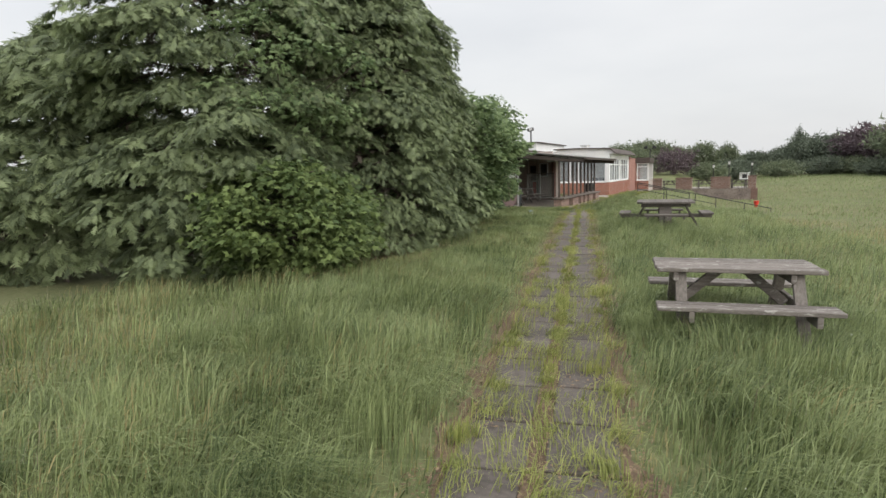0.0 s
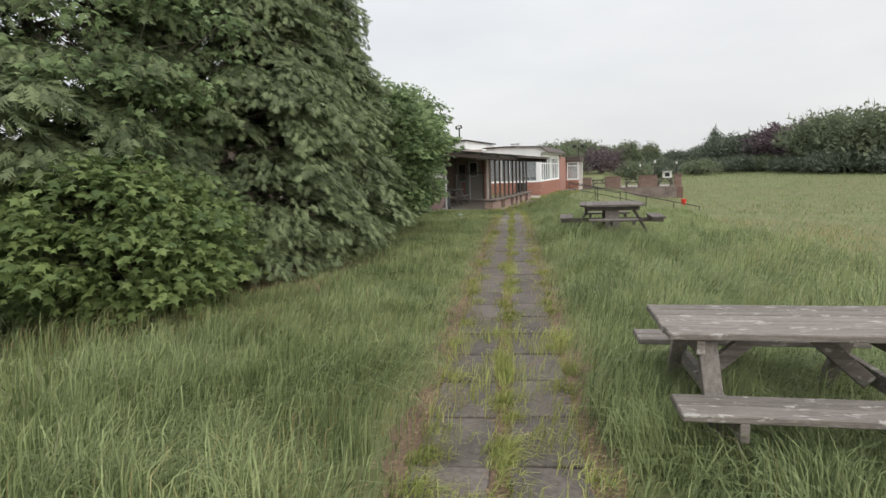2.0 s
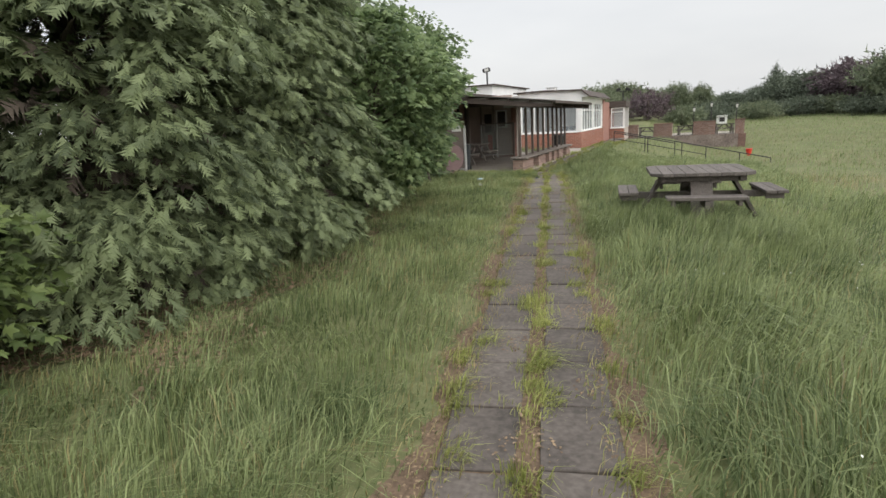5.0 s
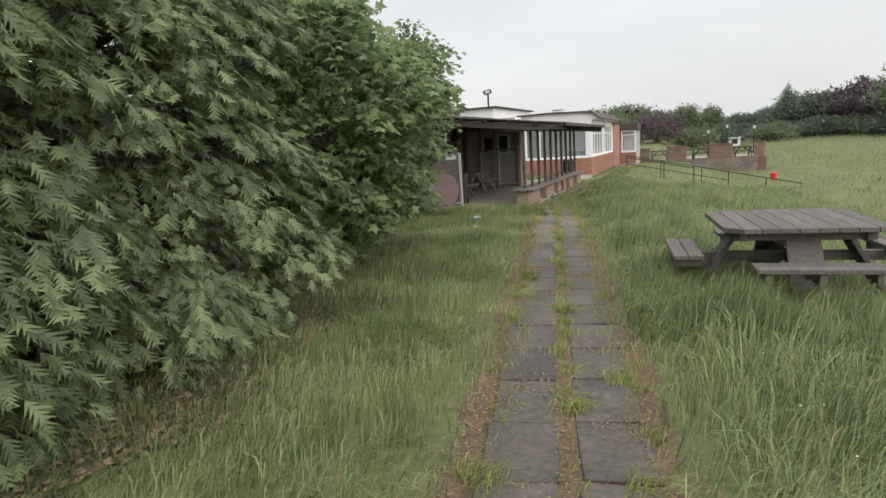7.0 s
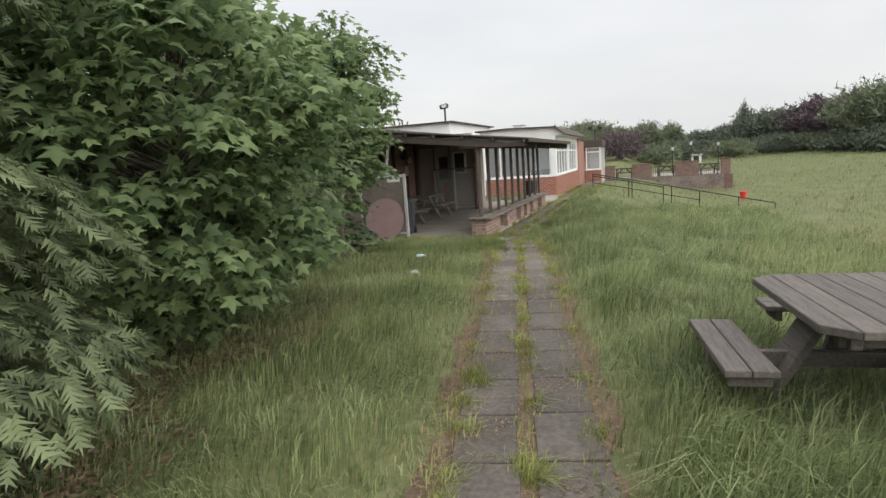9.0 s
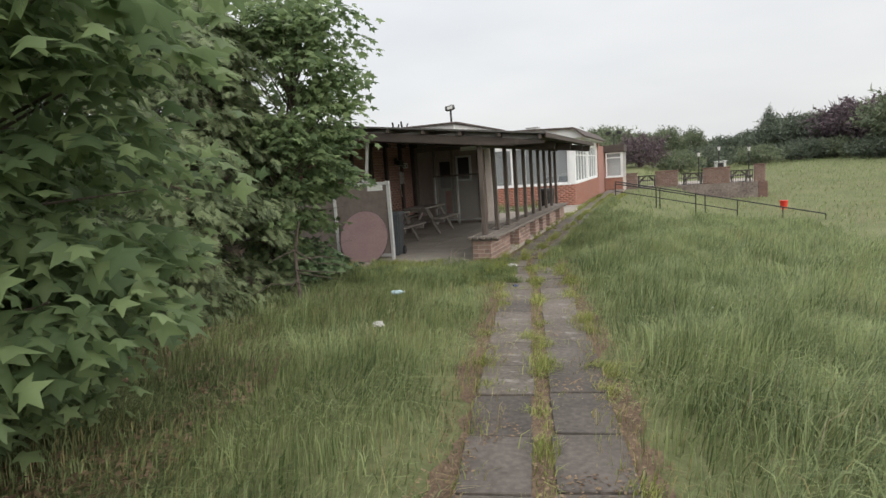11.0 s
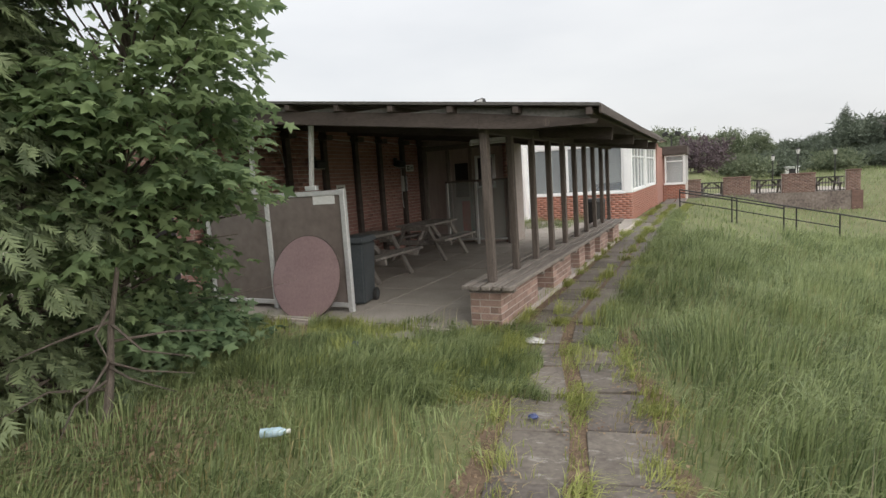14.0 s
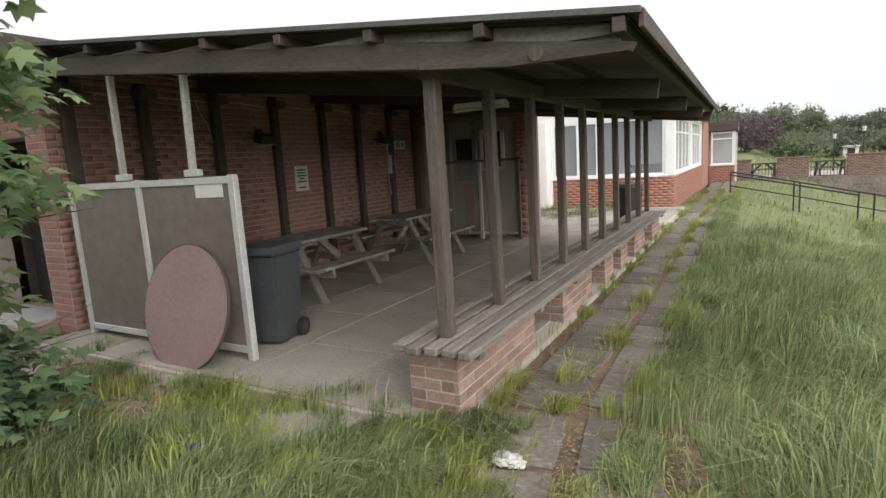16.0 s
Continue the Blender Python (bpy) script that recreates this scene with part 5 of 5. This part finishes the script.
# bare brown earth showing along both edges of the slabs
ys = np.arange(-2.0, 48.6, 0.08)
cols = []
for side in (-1, 1):
    wid = 0.6 + 0.12 * wave(ys, ys * 0.7, 1.3, 3.0 + side) + 0.07 * wave(ys, ys * 1.3, 4.0, 1.0 + side)
    cols.append((path_x(ys) + side * wid, ys + side * 0.23 * wid))
ev = np.concatenate([np.stack([c[0], c[1], land(c[0], c[1]) + 0.006], 1) for c in (cols[0], (path_x(ys), ys), cols[1])])
ev[len(ys):2 * len(ys), 2] += 0.012
m = len(ys)
i = np.arange(m - 1)
et = np.concatenate([np.stack([i + o, i + m + o, i + m + 1 + o], 1) for o in (0, m)] + [np.stack([i + o, i + m + 1 + o, i + 1 + o], 1) for o in (0, m)])
tagged(raw_mesh("path_verge", ev, et, M_EARTH), "bare brown earth and dead grass along the slab path", "earth", kind="structure")

# veranda paving of large pale slabs
patio = tagged(part("patio_bed", boxes((-10.53, -5.75, 24.1, 37.4, -0.18, -0.045)), M_MORTAR), "veranda paving of large pale concrete slabs", "floor", kind="structure")
PATIO = []
for k in range(4):
    bm = bmesh.new()
    box(bm, -0.455, 0.455, -0.455, 0.455, -0.06, 0, 0.006)
    me = bpy.data.meshes.new("patio_slab")
    bm.to_mesh(me)
    bm.free()
    me.materials.append(M_SLAB_PALE)
    PATIO.append(me)
for i in range(5):
    for j in range(14):
        x, yy = -10.05 + 0.925 * i, 24.6 + 0.925 * j
        if x > -6.2 and yy < 32:
            continue
        ob = new("patio_slab", PATIO[(i + j) % 4])
        ob.parent = patio
        ob.matrix_basis = pose(x, yy, FLOOR + random.uniform(-0.003, 0.003), random.uniform(-0.15, 0.15), random.uniform(-0.15, 0.15), random.uniform(-0.3, 0.3))
for x, yy, rz in ((-10.6, 23.75, 2), (-9.6, 23.7, -3), (-8.7, 23.75, 4), (-7.75, 23.7, -4), (-6.85, 23.75, 3)):
    ob = new("patio_slab", PATIO[0])
    ob.parent = patio
    ob.matrix_basis = pose(x, yy, -0.085, random.uniform(-1, 1), random.uniform(-1, 1), rz)


# ---- grass ----
def blades(name, x, y, h, w, mat, label, lean=0.75, heading=0.6, z_up=0.0):
    """Bent tapering blades standing on the land."""
    n = len(x)
    z = land(x, y) + z_up
    a = heading + 1.6 * wave(x, y, 0.9, 2.0) + 1.2 * wave(x, y, 3.3, 4.0) + rng.normal(0, 0.8, n)
    k = lean * np.clip(0.75 + 0.6 * wave(x, y, 1.4, 5.0) + 0.4 * wave(x, y, 4.1, 1.0), 0.15, 2) * rng.uniform(0.3, 1.9, n)
    dx, dy = np.cos(a) * k, np.sin(a) * k
    f = rng.uniform(0, 2 * np.pi, n)
    sx, sy = np.cos(f) * w / 2, np.sin(f) * w / 2
    base = np.stack([x, y, z], 1)
    side = np.stack([sx, sy, np.zeros(n)], 1)
    mid = base + np.stack([dx * h * 0.26, dy * h * 0.26, h * (0.66 - 0.08 * k)], 1)
    tip = base + np.stack([dx * h * 1.0, dy * h * 1.0, h * np.clip(1.0 - 0.42 * k, 0.3, 1)], 1)
    v = np.stack([base - side, base + side, mid - side * 0.75, mid + side * 0.75, tip], 1)
    t = np.array([(0, 1, 3), (0, 3, 2), (2, 3, 4)])[None] + 5 * np.arange(n)[:, None, None]
    return tagged(raw_mesh(name, v.reshape(-1, 3), t.reshape(-1, 3), mat), label, "grass", kind="stuff")


def off(x, y):
    return x - path_x(np.clip(y, -30, 42))


def open_ground(x, y):
    s = off(x, y)
    ok = ~((x < -5.6) & (y > 23.3)) & ~((x < -4.9) & (y > 37)) & ~((y > 53.9) & (y < 61) & (x > -5.6) & (x < 3.2))
    ok &= ~((x < -5.0) & (y > 23.3) & (y < 46) & (np.abs(s) < 0.5))
    return ok


def sow(n, x0, x1, y0, y1, keep):
    x, y = rng.uniform(x0, x1, n), rng.uniform(y0, y1, n)
    s = off(x, y)
    k = open_ground(x, y) & keep(x, y, s)
    return x[k], y[k], s[k]


def tall(x, y, s):
    """Height of the sward."""
    edge = np.clip((np.abs(s) - 0.5) / 0.7, 0.0, 1.0)
    right = 0.36
    left = np.where(y < 8, 0.36 - 0.02 * np.clip(y - 4, 0, 4), np.where(s < -2.6, 0.14, 0.2))
    left = np.where(y > 18, 0.24, left)
    h = np.where(s > 0, right, left)
    return h * (0.28 + 0.72 * edge) * (1 + 0.3 * wave(x, y, 1.3, 1.0) + 0.22 * wave(x, y, 4.5, 2.0)) * rng.uniform(0.55, 1.25, len(x))


x, y, s = sow(400000, -9, 5, 0.2, 33, lambda x, y, s: (np.abs(s) > 0.5) & (np.abs(s) < 3.6) & (rng.uniform(0, 1, len(x)) < np.clip((np.abs(s) - 0.35) * 1.6, 0.25, 1)))
blades("meadow_grass", x, y, tall(x, y, s), rng.uniform(0.004, 0.011, len(x)), M_GRASS, "long uncut green meadow grass beside the path", 1.0)
x, y, s = sow(210000, -12, 9, -0.5, 42, lambda x, y, s: (np.abs(s) >= 3.6) & (np.abs(s) < 8))
blades("meadow_grass", x, y, tall(x, y, s), rng.uniform(0.007, 0.015, len(x)), M_GRASS, "long uncut green meadow grass of the field", 1.0)
x, y, s = sow(64000, -6, 45, -2, 90, lambda x, y, s: (s >= 8) | (y > 33))
blades("field_grass", x, y, tall(x, y, s) * 0.6, rng.uniform(0.018, 0.045, len(x)), M_FIELD, "long grass of the far field")
x, y, s = sow(36000, -4, 40, 2, 70, lambda x, y, s: (s >= 5) & (wave(x, y, 0.16, 2.0) > -0.25))
blades("field_seed_grass", x, y, tall(x, y, s) * 0.7, rng.uniform(0.01, 0.024, len(x)), M_FIELD_SEED, "pinkish brown seeding grass across the field")
x, y, s = sow(110000, -9, 6, 0.2, 33, lambda x, y, s: (np.abs(s) > 0.3 + 0.1 * wave(x, y, 2.2, 2.5)) & (np.abs(s) < 1.2) & (rng.uniform(0, 1, len(x)) < np.clip(1.5 - np.abs(s), 0, 1)))
blades("dry_grass", x, y, 0.1 * rng.uniform(0.4, 1.5, len(x)), rng.uniform(0.004, 0.008, len(x)), M_GRASS_DRY, "straw-coloured dry grass along the path edge", 0.9)
x, y, s = sow(70000, -9, 8, 0.2, 33, lambda x, y, s: (np.abs(s) > 1.0) & (wave(x, y, 0.45, 9.0) > 0.0) & ((s < -1) | (rng.uniform(0, 1, len(x)) < 0.35)))
blades("dry_grass", x, y, tall(x, y, s) * 0.95, rng.uniform(0.004, 0.009, len(x)), M_GRASS_DRY, "yellowed stems among the meadow grass", 0.6)
x, y, s = sow(150000, -6, 2, 0.2, 24.5, lambda x, y, s: (np.abs(s) < 0.5) & ((np.abs(s) < 0.06 + 0.05 * wave(x, y, 3.0)) | ((np.abs(((y + 2.0) / 0.612 + 0.5) % 1.0 - 0.5) > 0.44) & (wave(x, y, 2.0, 4.0) > 0.15)) | ((y < 8.5) & (wave(x, y, 2.1, 7.0) > -0.12)) | ((np.abs(s) > 0.36 + 0.1 * wave(x, y, 2.7, 1.0)) & (wave(x, y, 3.4, 8.0) > -0.2))))
blades("path_weeds", x, y, rng.uniform(0.04, 0.17, len(x)) * np.where(y < 7.5, 1.35, 0.75), rng.uniform(0.004, 0.008, len(x)), M_GRASS_PATH, "yellow-green grass growing in the path joints", 0.8)
x, y = rng.uniform(-5.8, -4.5, 26000), rng.uniform(23.3, 46, 26000)
k = ((np.abs((x + 5.265)) < 0.035) | (np.abs(x + 5.78) < 0.05) | (np.abs(x + 4.78) < 0.12) | (np.abs(((y - 24.1) / 0.612 + 0.5) % 1.0 - 0.5) > 0.455)) & (wave(x, y, 1.6, 3.0) > -0.1)
x, y = x[k], y[k]
blades("path_weeds", x, y, rng.uniform(0.04, 0.2, len(x)), rng.uniform(0.004, 0.008, len(x)), M_GRASS_PATH, "green grass growing along the bench piers", 0.7)
x, y = rng.uniform(-10.5, -5.6, 60000), rng.uniform(22.3, 24.5, 60000)
k = (wave(x, y, 2.6, 6.0) > 0.95 * (y - 23.2)) & (y < 24.35)
x, y = x[k], y[k]
blades("patio_weeds", x, y, rng.uniform(0.08, 0.28, len(x)), rng.uniform(0.005, 0.009, len(x)), M_GRASS, "green weeds between broken paving slabs", 0.7)
x, y = rng.uniform(-6.3, -4.6, 30000), rng.uniform(22.6, 24.4, 30000)
k = (np.abs(off(x, y)) > 0.3 + 0.15 * wave(x, y, 3.1, 2.0)) & (wave(x, y, 2.3, 1.0) > -0.45)
x, y = x[k], y[k]
blades("path_weeds", x, y, rng.uniform(0.04, 0.19, len(x)), rng.uniform(0.004, 0.008, len(x)), M_GRASS, "green weeds where the path meets the paving", 0.8)
x, y, s = sow(5000, -9, 14, 1, 36, lambda x, y, s: (np.abs(s) > 1.1) & (wave(x, y, 0.5, 3.0) > -0.1))
blades("seed_heads", x, y, tall(x, y, s) * 1.1 + 0.04, rng.uniform(0.003, 0.006, len(x)), M_SEED, "pale seeding grass stems and small white flowers", 0.5)

def tufts(name, cx, cy, spread, per, h, mat, label):
    """Separate tussocks."""
    n = len(cx)
    x = np.repeat(cx, per) + rng.normal(0, spread, n * per)
    y = np.repeat(cy, per) + rng.normal(0, spread, n * per)
    hh = np.repeat(rng.uniform(0.6, 1.3, n), per) * h * rng.uniform(0.5, 1.2, n * per)
    return blades(name, x, y, hh, rng.uniform(0.004, 0.009, n * per), mat, label, 1.1)


cy = rng.uniform(24.3, 44, 150)
cx = np.where(rng.uniform(0, 1, 150) < 0.4, -5.27, np.where(rng.uniform(0, 1, 150) < 0.5, -5.76, -4.85)) + rng.normal(0, 0.05, 150)
tufts("path_tufts", cx, cy, 0.05, 90, 0.17, M_GRASS_PATH, "green grass tufts growing between the paving slabs")
cy = rng.uniform(2, 24, 170)
cx = path_x(cy) + np.where(rng.uniform(0, 1, 170) < 0.45, 0.0, np.where(rng.uniform(0, 1, 170) < 0.35, -0.47, 0.47)) + rng.normal(0, 0.05, 170)
tufts("path_tufts", cx, cy, 0.055, 80, 0.13, M_GRASS_PATH, "yellow-green tufts growing in the slab joints")
cy = rng.uniform(24.6, 40, 190)
cx = path_x(cy) + 0.36 + np.abs(rng.normal(0, 0.12, 190))
tufts("verge_tufts", cx, cy, 0.07, 70, 0.24, M_GRASS, "green grass leaning over the outer slabs")
cx, cy = rng.uniform(-8.6, -4.9, 70), rng.uniform(22.5, 24.1, 70)
k = np.abs(off(cx, cy)) > 0.45
tufts("verge_tufts", cx[k], cy[k], 0.08, 80, 0.22, M_GRASS_PATH, "light green tufts before the veranda")
cx, cy = rng.uniform(-10.3, -5.9, 46), rng.uniform(23.2, 24.5, 46)
tufts("patio_tufts", cx, cy, 0.07, 90, 0.15, M_GRASS, "green tufts in the cracks of the paving")
a = rng.uniform(0, 2 * np.pi, 90)
tufts("table_tufts", 0.83 + np.cos(a) * rng.uniform(0.75, 1.15, 90), 5.98 + np.sin(a) * rng.uniform(0.7, 1.0, 90), 0.09, 70, 0.38, M_GRASS, "tall grass round the wooden picnic table")
a = rng.uniform(0, 2 * np.pi, 150)
tufts("table_tufts", -0.72 + np.cos(a) * rng.uniform(0.5, 1.35, 150), 15.85 + np.sin(a) * rng.uniform(0.6, 1.4, 150), 0.1, 60, 0.36, M_GRASS, "tall grass and weeds round the square picnic table")
a = rng.uniform(0, 2 * np.pi, 60)
tufts("table_stalks", -0.6 + np.cos(a) * rng.uniform(0.7, 1.5, 60), 15.1 + np.sin(a) * rng.uniform(0.2, 0.9, 60), 0.1, 4, 0.36, M_SEED, "pale dry stalks before the square picnic table")
cx, cy = rng.uniform(-4, 2, 420), rng.uniform(1.5, 9, 420)
k = (np.abs(off(cx, cy)) > 0.9) & (np.abs(off(cx, cy)) < 4)
tufts("tussocks", cx[k], cy[k], 0.08, 60, 0.4, M_GRASS, "thick tussocks in the meadow")
cx, cy = rng.uniform(-2.1, 0.9, 130), rng.uniform(14.1, 15.1, 130)
tufts("table_tufts", cx, cy, 0.09, 60, 0.52, M_GRASS, "long grass before the square picnic table")
cx, cy = rng.uniform(-10.3, -7.6, 60), rng.uniform(34.6, 38.3, 60)
tufts("patio_tufts", cx, cy, 0.12, 80, 0.3, M_GRASS, "grass growing before the white wall")
tufts("dry_stalks", np.array([-6.45, -6.38, -5.6]), np.array([24.1, 24.2, 24.1]), 0.05, 6, 0.5, M_SEED, "tall dry stalks beside the bench pier")
dead = empty("dead_branch", -8.0, 21.45, 0.0, "bare grey dead branch under the conifer", "branch")
bm = bmesh.new()
stem = [Vector((0.25, -0.2, -0.05)), Vector((0.12, -0.05, 0.25)), Vector((0.05, 0.05, 0.6)), Vector((0.12, 0.12, 1.05))]
for i, (p0, p1) in enumerate(zip(stem, stem[1:])):
    rod(bm, p0, p1, 0.035 - i * 0.006, 0.029 - i * 0.006, 7)
part("main_stem", bm, M_BARK, dead)
for i in range(9):
    bm = bmesh.new()
    p0 = stem[1 + i % 2] + Vector((0, 0, random.uniform(-0.15, 0.15)))
    a = random.uniform(-2.6, 1.2)
    p1 = p0 + Vector((math.cos(a) * 0.4, math.sin(a) * 0.4, random.uniform(-0.25, 0.1)))
    p2 = p1 + Vector((math.cos(a + 0.4) * 0.4, math.sin(a + 0.4) * 0.4, random.uniform(-0.15, 0.05)))
    p1.z, p2.z = max(0.02, p1.z), max(0.02, p2.z)
    rod(bm, p0, p1, 0.013, 0.008, 5)
    rod(bm, p1, p2, 0.008, 0.003, 5)
    part("bare_twig", bm, M_BARK, dead)
FLAKE_V = np.array([(-0.5, -0.2, 0.0), (0.1, -0.32, 0.1), (0.6, 0.05, 0.0), (-0.1, 0.3, 0.12)])
FLAKE_T = np.array([(0, 1, 3), (1, 2, 3)])


def flakes(name, x, y, size, mat, label, up=0.0):
    z = land(x, y) + up
    n = len(x)
    a = rng.uniform(0, 2 * np.pi, n)
    ob = scatter(name, FLAKE_V, FLAKE_T, np.stack([x, y, z], 1), np.stack([np.cos(a), np.sin(a), rng.normal(0, 0.15, n)], 1), size, mat, None, 0.25)
    return tagged(ob, label, "leaf litter", kind="stuff")


x, y = rng.uniform(-6, 2, 330000), rng.uniform(0.5, 25, 330000)
e = np.abs(off(x, y))
k = ((np.abs(e - 0.56) < 0.13 + 0.1 * wave(x, y, 2.0, 1.5)) | (e < 0.07) | ((e < 0.5) & (wave(x, y, 2.7, 3.0) > 0.42))) & (rng.uniform(0, 1, len(x)) < 0.55)
x, y = x[k], y[k]
flakes("leaf_litter", x, y, rng.uniform(0.01, 0.028, len(x)), M_STRAW, "brown dead grass and leaf litter along the path", 0.038)
x, y = rng.uniform(-9.5, -4.5, 18000), rng.uniform(22.4, 24.4, 18000)
k = wave(x, y, 2.2, 3.0) > -0.35
x, y = x[k], y[k]
flakes("leaf_litter", x, y, rng.uniform(0.008, 0.024, len(x)), M_STRAW, "brown litter among the broken paving", 0.02)
x, y = rng.uniform(-9.5, -5.3, 30000), rng.uniform(22.4, 24.4, 30000)
k = wave(x, y, 3.2, 1.0) > 0.5 * (y - 23.0)
x, y = x[k], y[k]
blades("patio_weeds", x, y, rng.uniform(0.03, 0.12, len(x)), rng.uniform(0.005, 0.01, len(x)), M_GRASS_PATH, "low yellow-green weeds before the paving", 1.0)
x, y = rng.uniform(-10, -4, 90000), rng.uniform(7, 24, 90000)
e = off(x, y)
k = (e < -2.3) & (e > -4.6) & (wave(x, y, 0.8, 2.0) > -0.2)
x, y = x[k], y[k]
flakes("leaf_litter", x, y, rng.uniform(0.02, 0.07, len(x)), M_STRAW, "brown litter under the conifers", 0.03)

x, y, s = sow(900, -3, 7, 1.5, 22, lambda x, y, s: (s > 0.9) & (s < 5) & (wave(x, y, 1.1, 4.0) > 0.05))
n = len(x)
ph = np.stack([x, y, land(x, y) + rng.uniform(0.2, 0.36, n)], 1)
tagged(scatter("daisy_flowers", FLAKE_V, FLAKE_T, ph, np.stack([np.cos(x * 9), np.sin(x * 9), rng.normal(0, 0.3, n)], 1), rng.uniform(0.01, 0.02, n), M_PAPER, None, 0.6), "small white flowers among the meadow grass", "flowers", kind="stuff")

# ---- litter ----
def crumple(name, x, y, z, size, mat, label, category, seed, flat=0.5):
    bm = bmesh.new()
    bmesh.ops.create_icosphere(bm, subdivisions=3, radius=size)
    noise.seed_set(seed)
    for v in bm.verts:
        k = 1 + 0.55 * noise.noise(v.co * (2.6 / size) + Vector((seed, 0, 0)))
        v.co = Vector((v.co.x * k * 1.3, v.co.y * k, max(-size * 0.3, v.co.z * k * flat)))
    ob = tagged(part(name, bm, mat), label, category)
    ob.location = (x, y, z + size * 0.25)
    return ob


crumple("crumpled_cloth", -5.32, 23.96, -0.075, 0.065, M_CLOTH, "crumpled white cloth lying on the path", "litter", 3)
crumple("crumpled_wrapper", -6.32, 23.28, -0.08, 0.055, M_CLOTH, "dirty white wrapper among the weeds", "litter", 5, 0.35)
crumple("crumpled_wrapper", -5.69, 19.77, 0.06, 0.048, M_CLOTH, "crumpled white paper in the grass", "litter", 8, 0.7)
crumple("blue_wrapper", -4.83, 22.27, -0.05, 0.026, M_BLUE, "small blue wrapper on the path", "litter", 9, 0.7)


def bottle(x, y, z, rz, mat, label, r=0.035, ln=0.2):
    e = empty("plastic_bottle", x, y, z + r, label, "bottle", rz=rz)
    bm = bmesh.new()
    rod(bm, (-ln / 2, 0, 0), (ln / 4, 0, 0), r, r, 14)
    rod(bm, (ln / 4, 0, 0), (ln / 2, 0, 0), r, r * 0.4, 14)
    part("body", bm, mat, e)
    bm = bmesh.new()
    rod(bm, (ln / 2, 0, 0), (ln / 2 + 0.025, 0, 0), r * 0.45, r * 0.45, 12)
    part("cap", bm, M_PAPER, e)
    return e


bottle(-6.24, 21.36, 0.02, 30, M_BLUE_PALE, "pale blue plastic bottle lying in the grass", 0.03, 0.16)
can = empty("drinks_can", -7.02, 23.32, -0.03, "dented blue and silver drinks can in the weeds", "can", rz=20)
bm = bmesh.new()
rod(bm, (-0.06, 0, 0), (0.06, 0, 0), 0.033, 0.033, 16)
part("body", bm, M_BLUE, can)
bm = bmesh.new()
rod(bm, (0.06, 0, 0), (0.07, 0, 0), 0.033, 0.026, 16)
part("rim", bm, M_GALV, can)

# ---- bricks of the veranda walls, nearest first ----
brick_face(club_wall, face_pose(-10.53, 24.5, -0.2, 90), 7.2, 2.95, M_BRICK, singles=300, near=3.6)
brick_face(club_wall_end, face_pose(-14.5, 24.5, -0.2, 0), 3.97, 2.95, M_BRICK, holes=((2.18, 3.58, 0, 2.27),), singles=150, near=3.97)
brick_face(inner_pier, face_pose(-8.3, 31.6, -0.03, 0), 0.25, 2.5, M_BRICK)
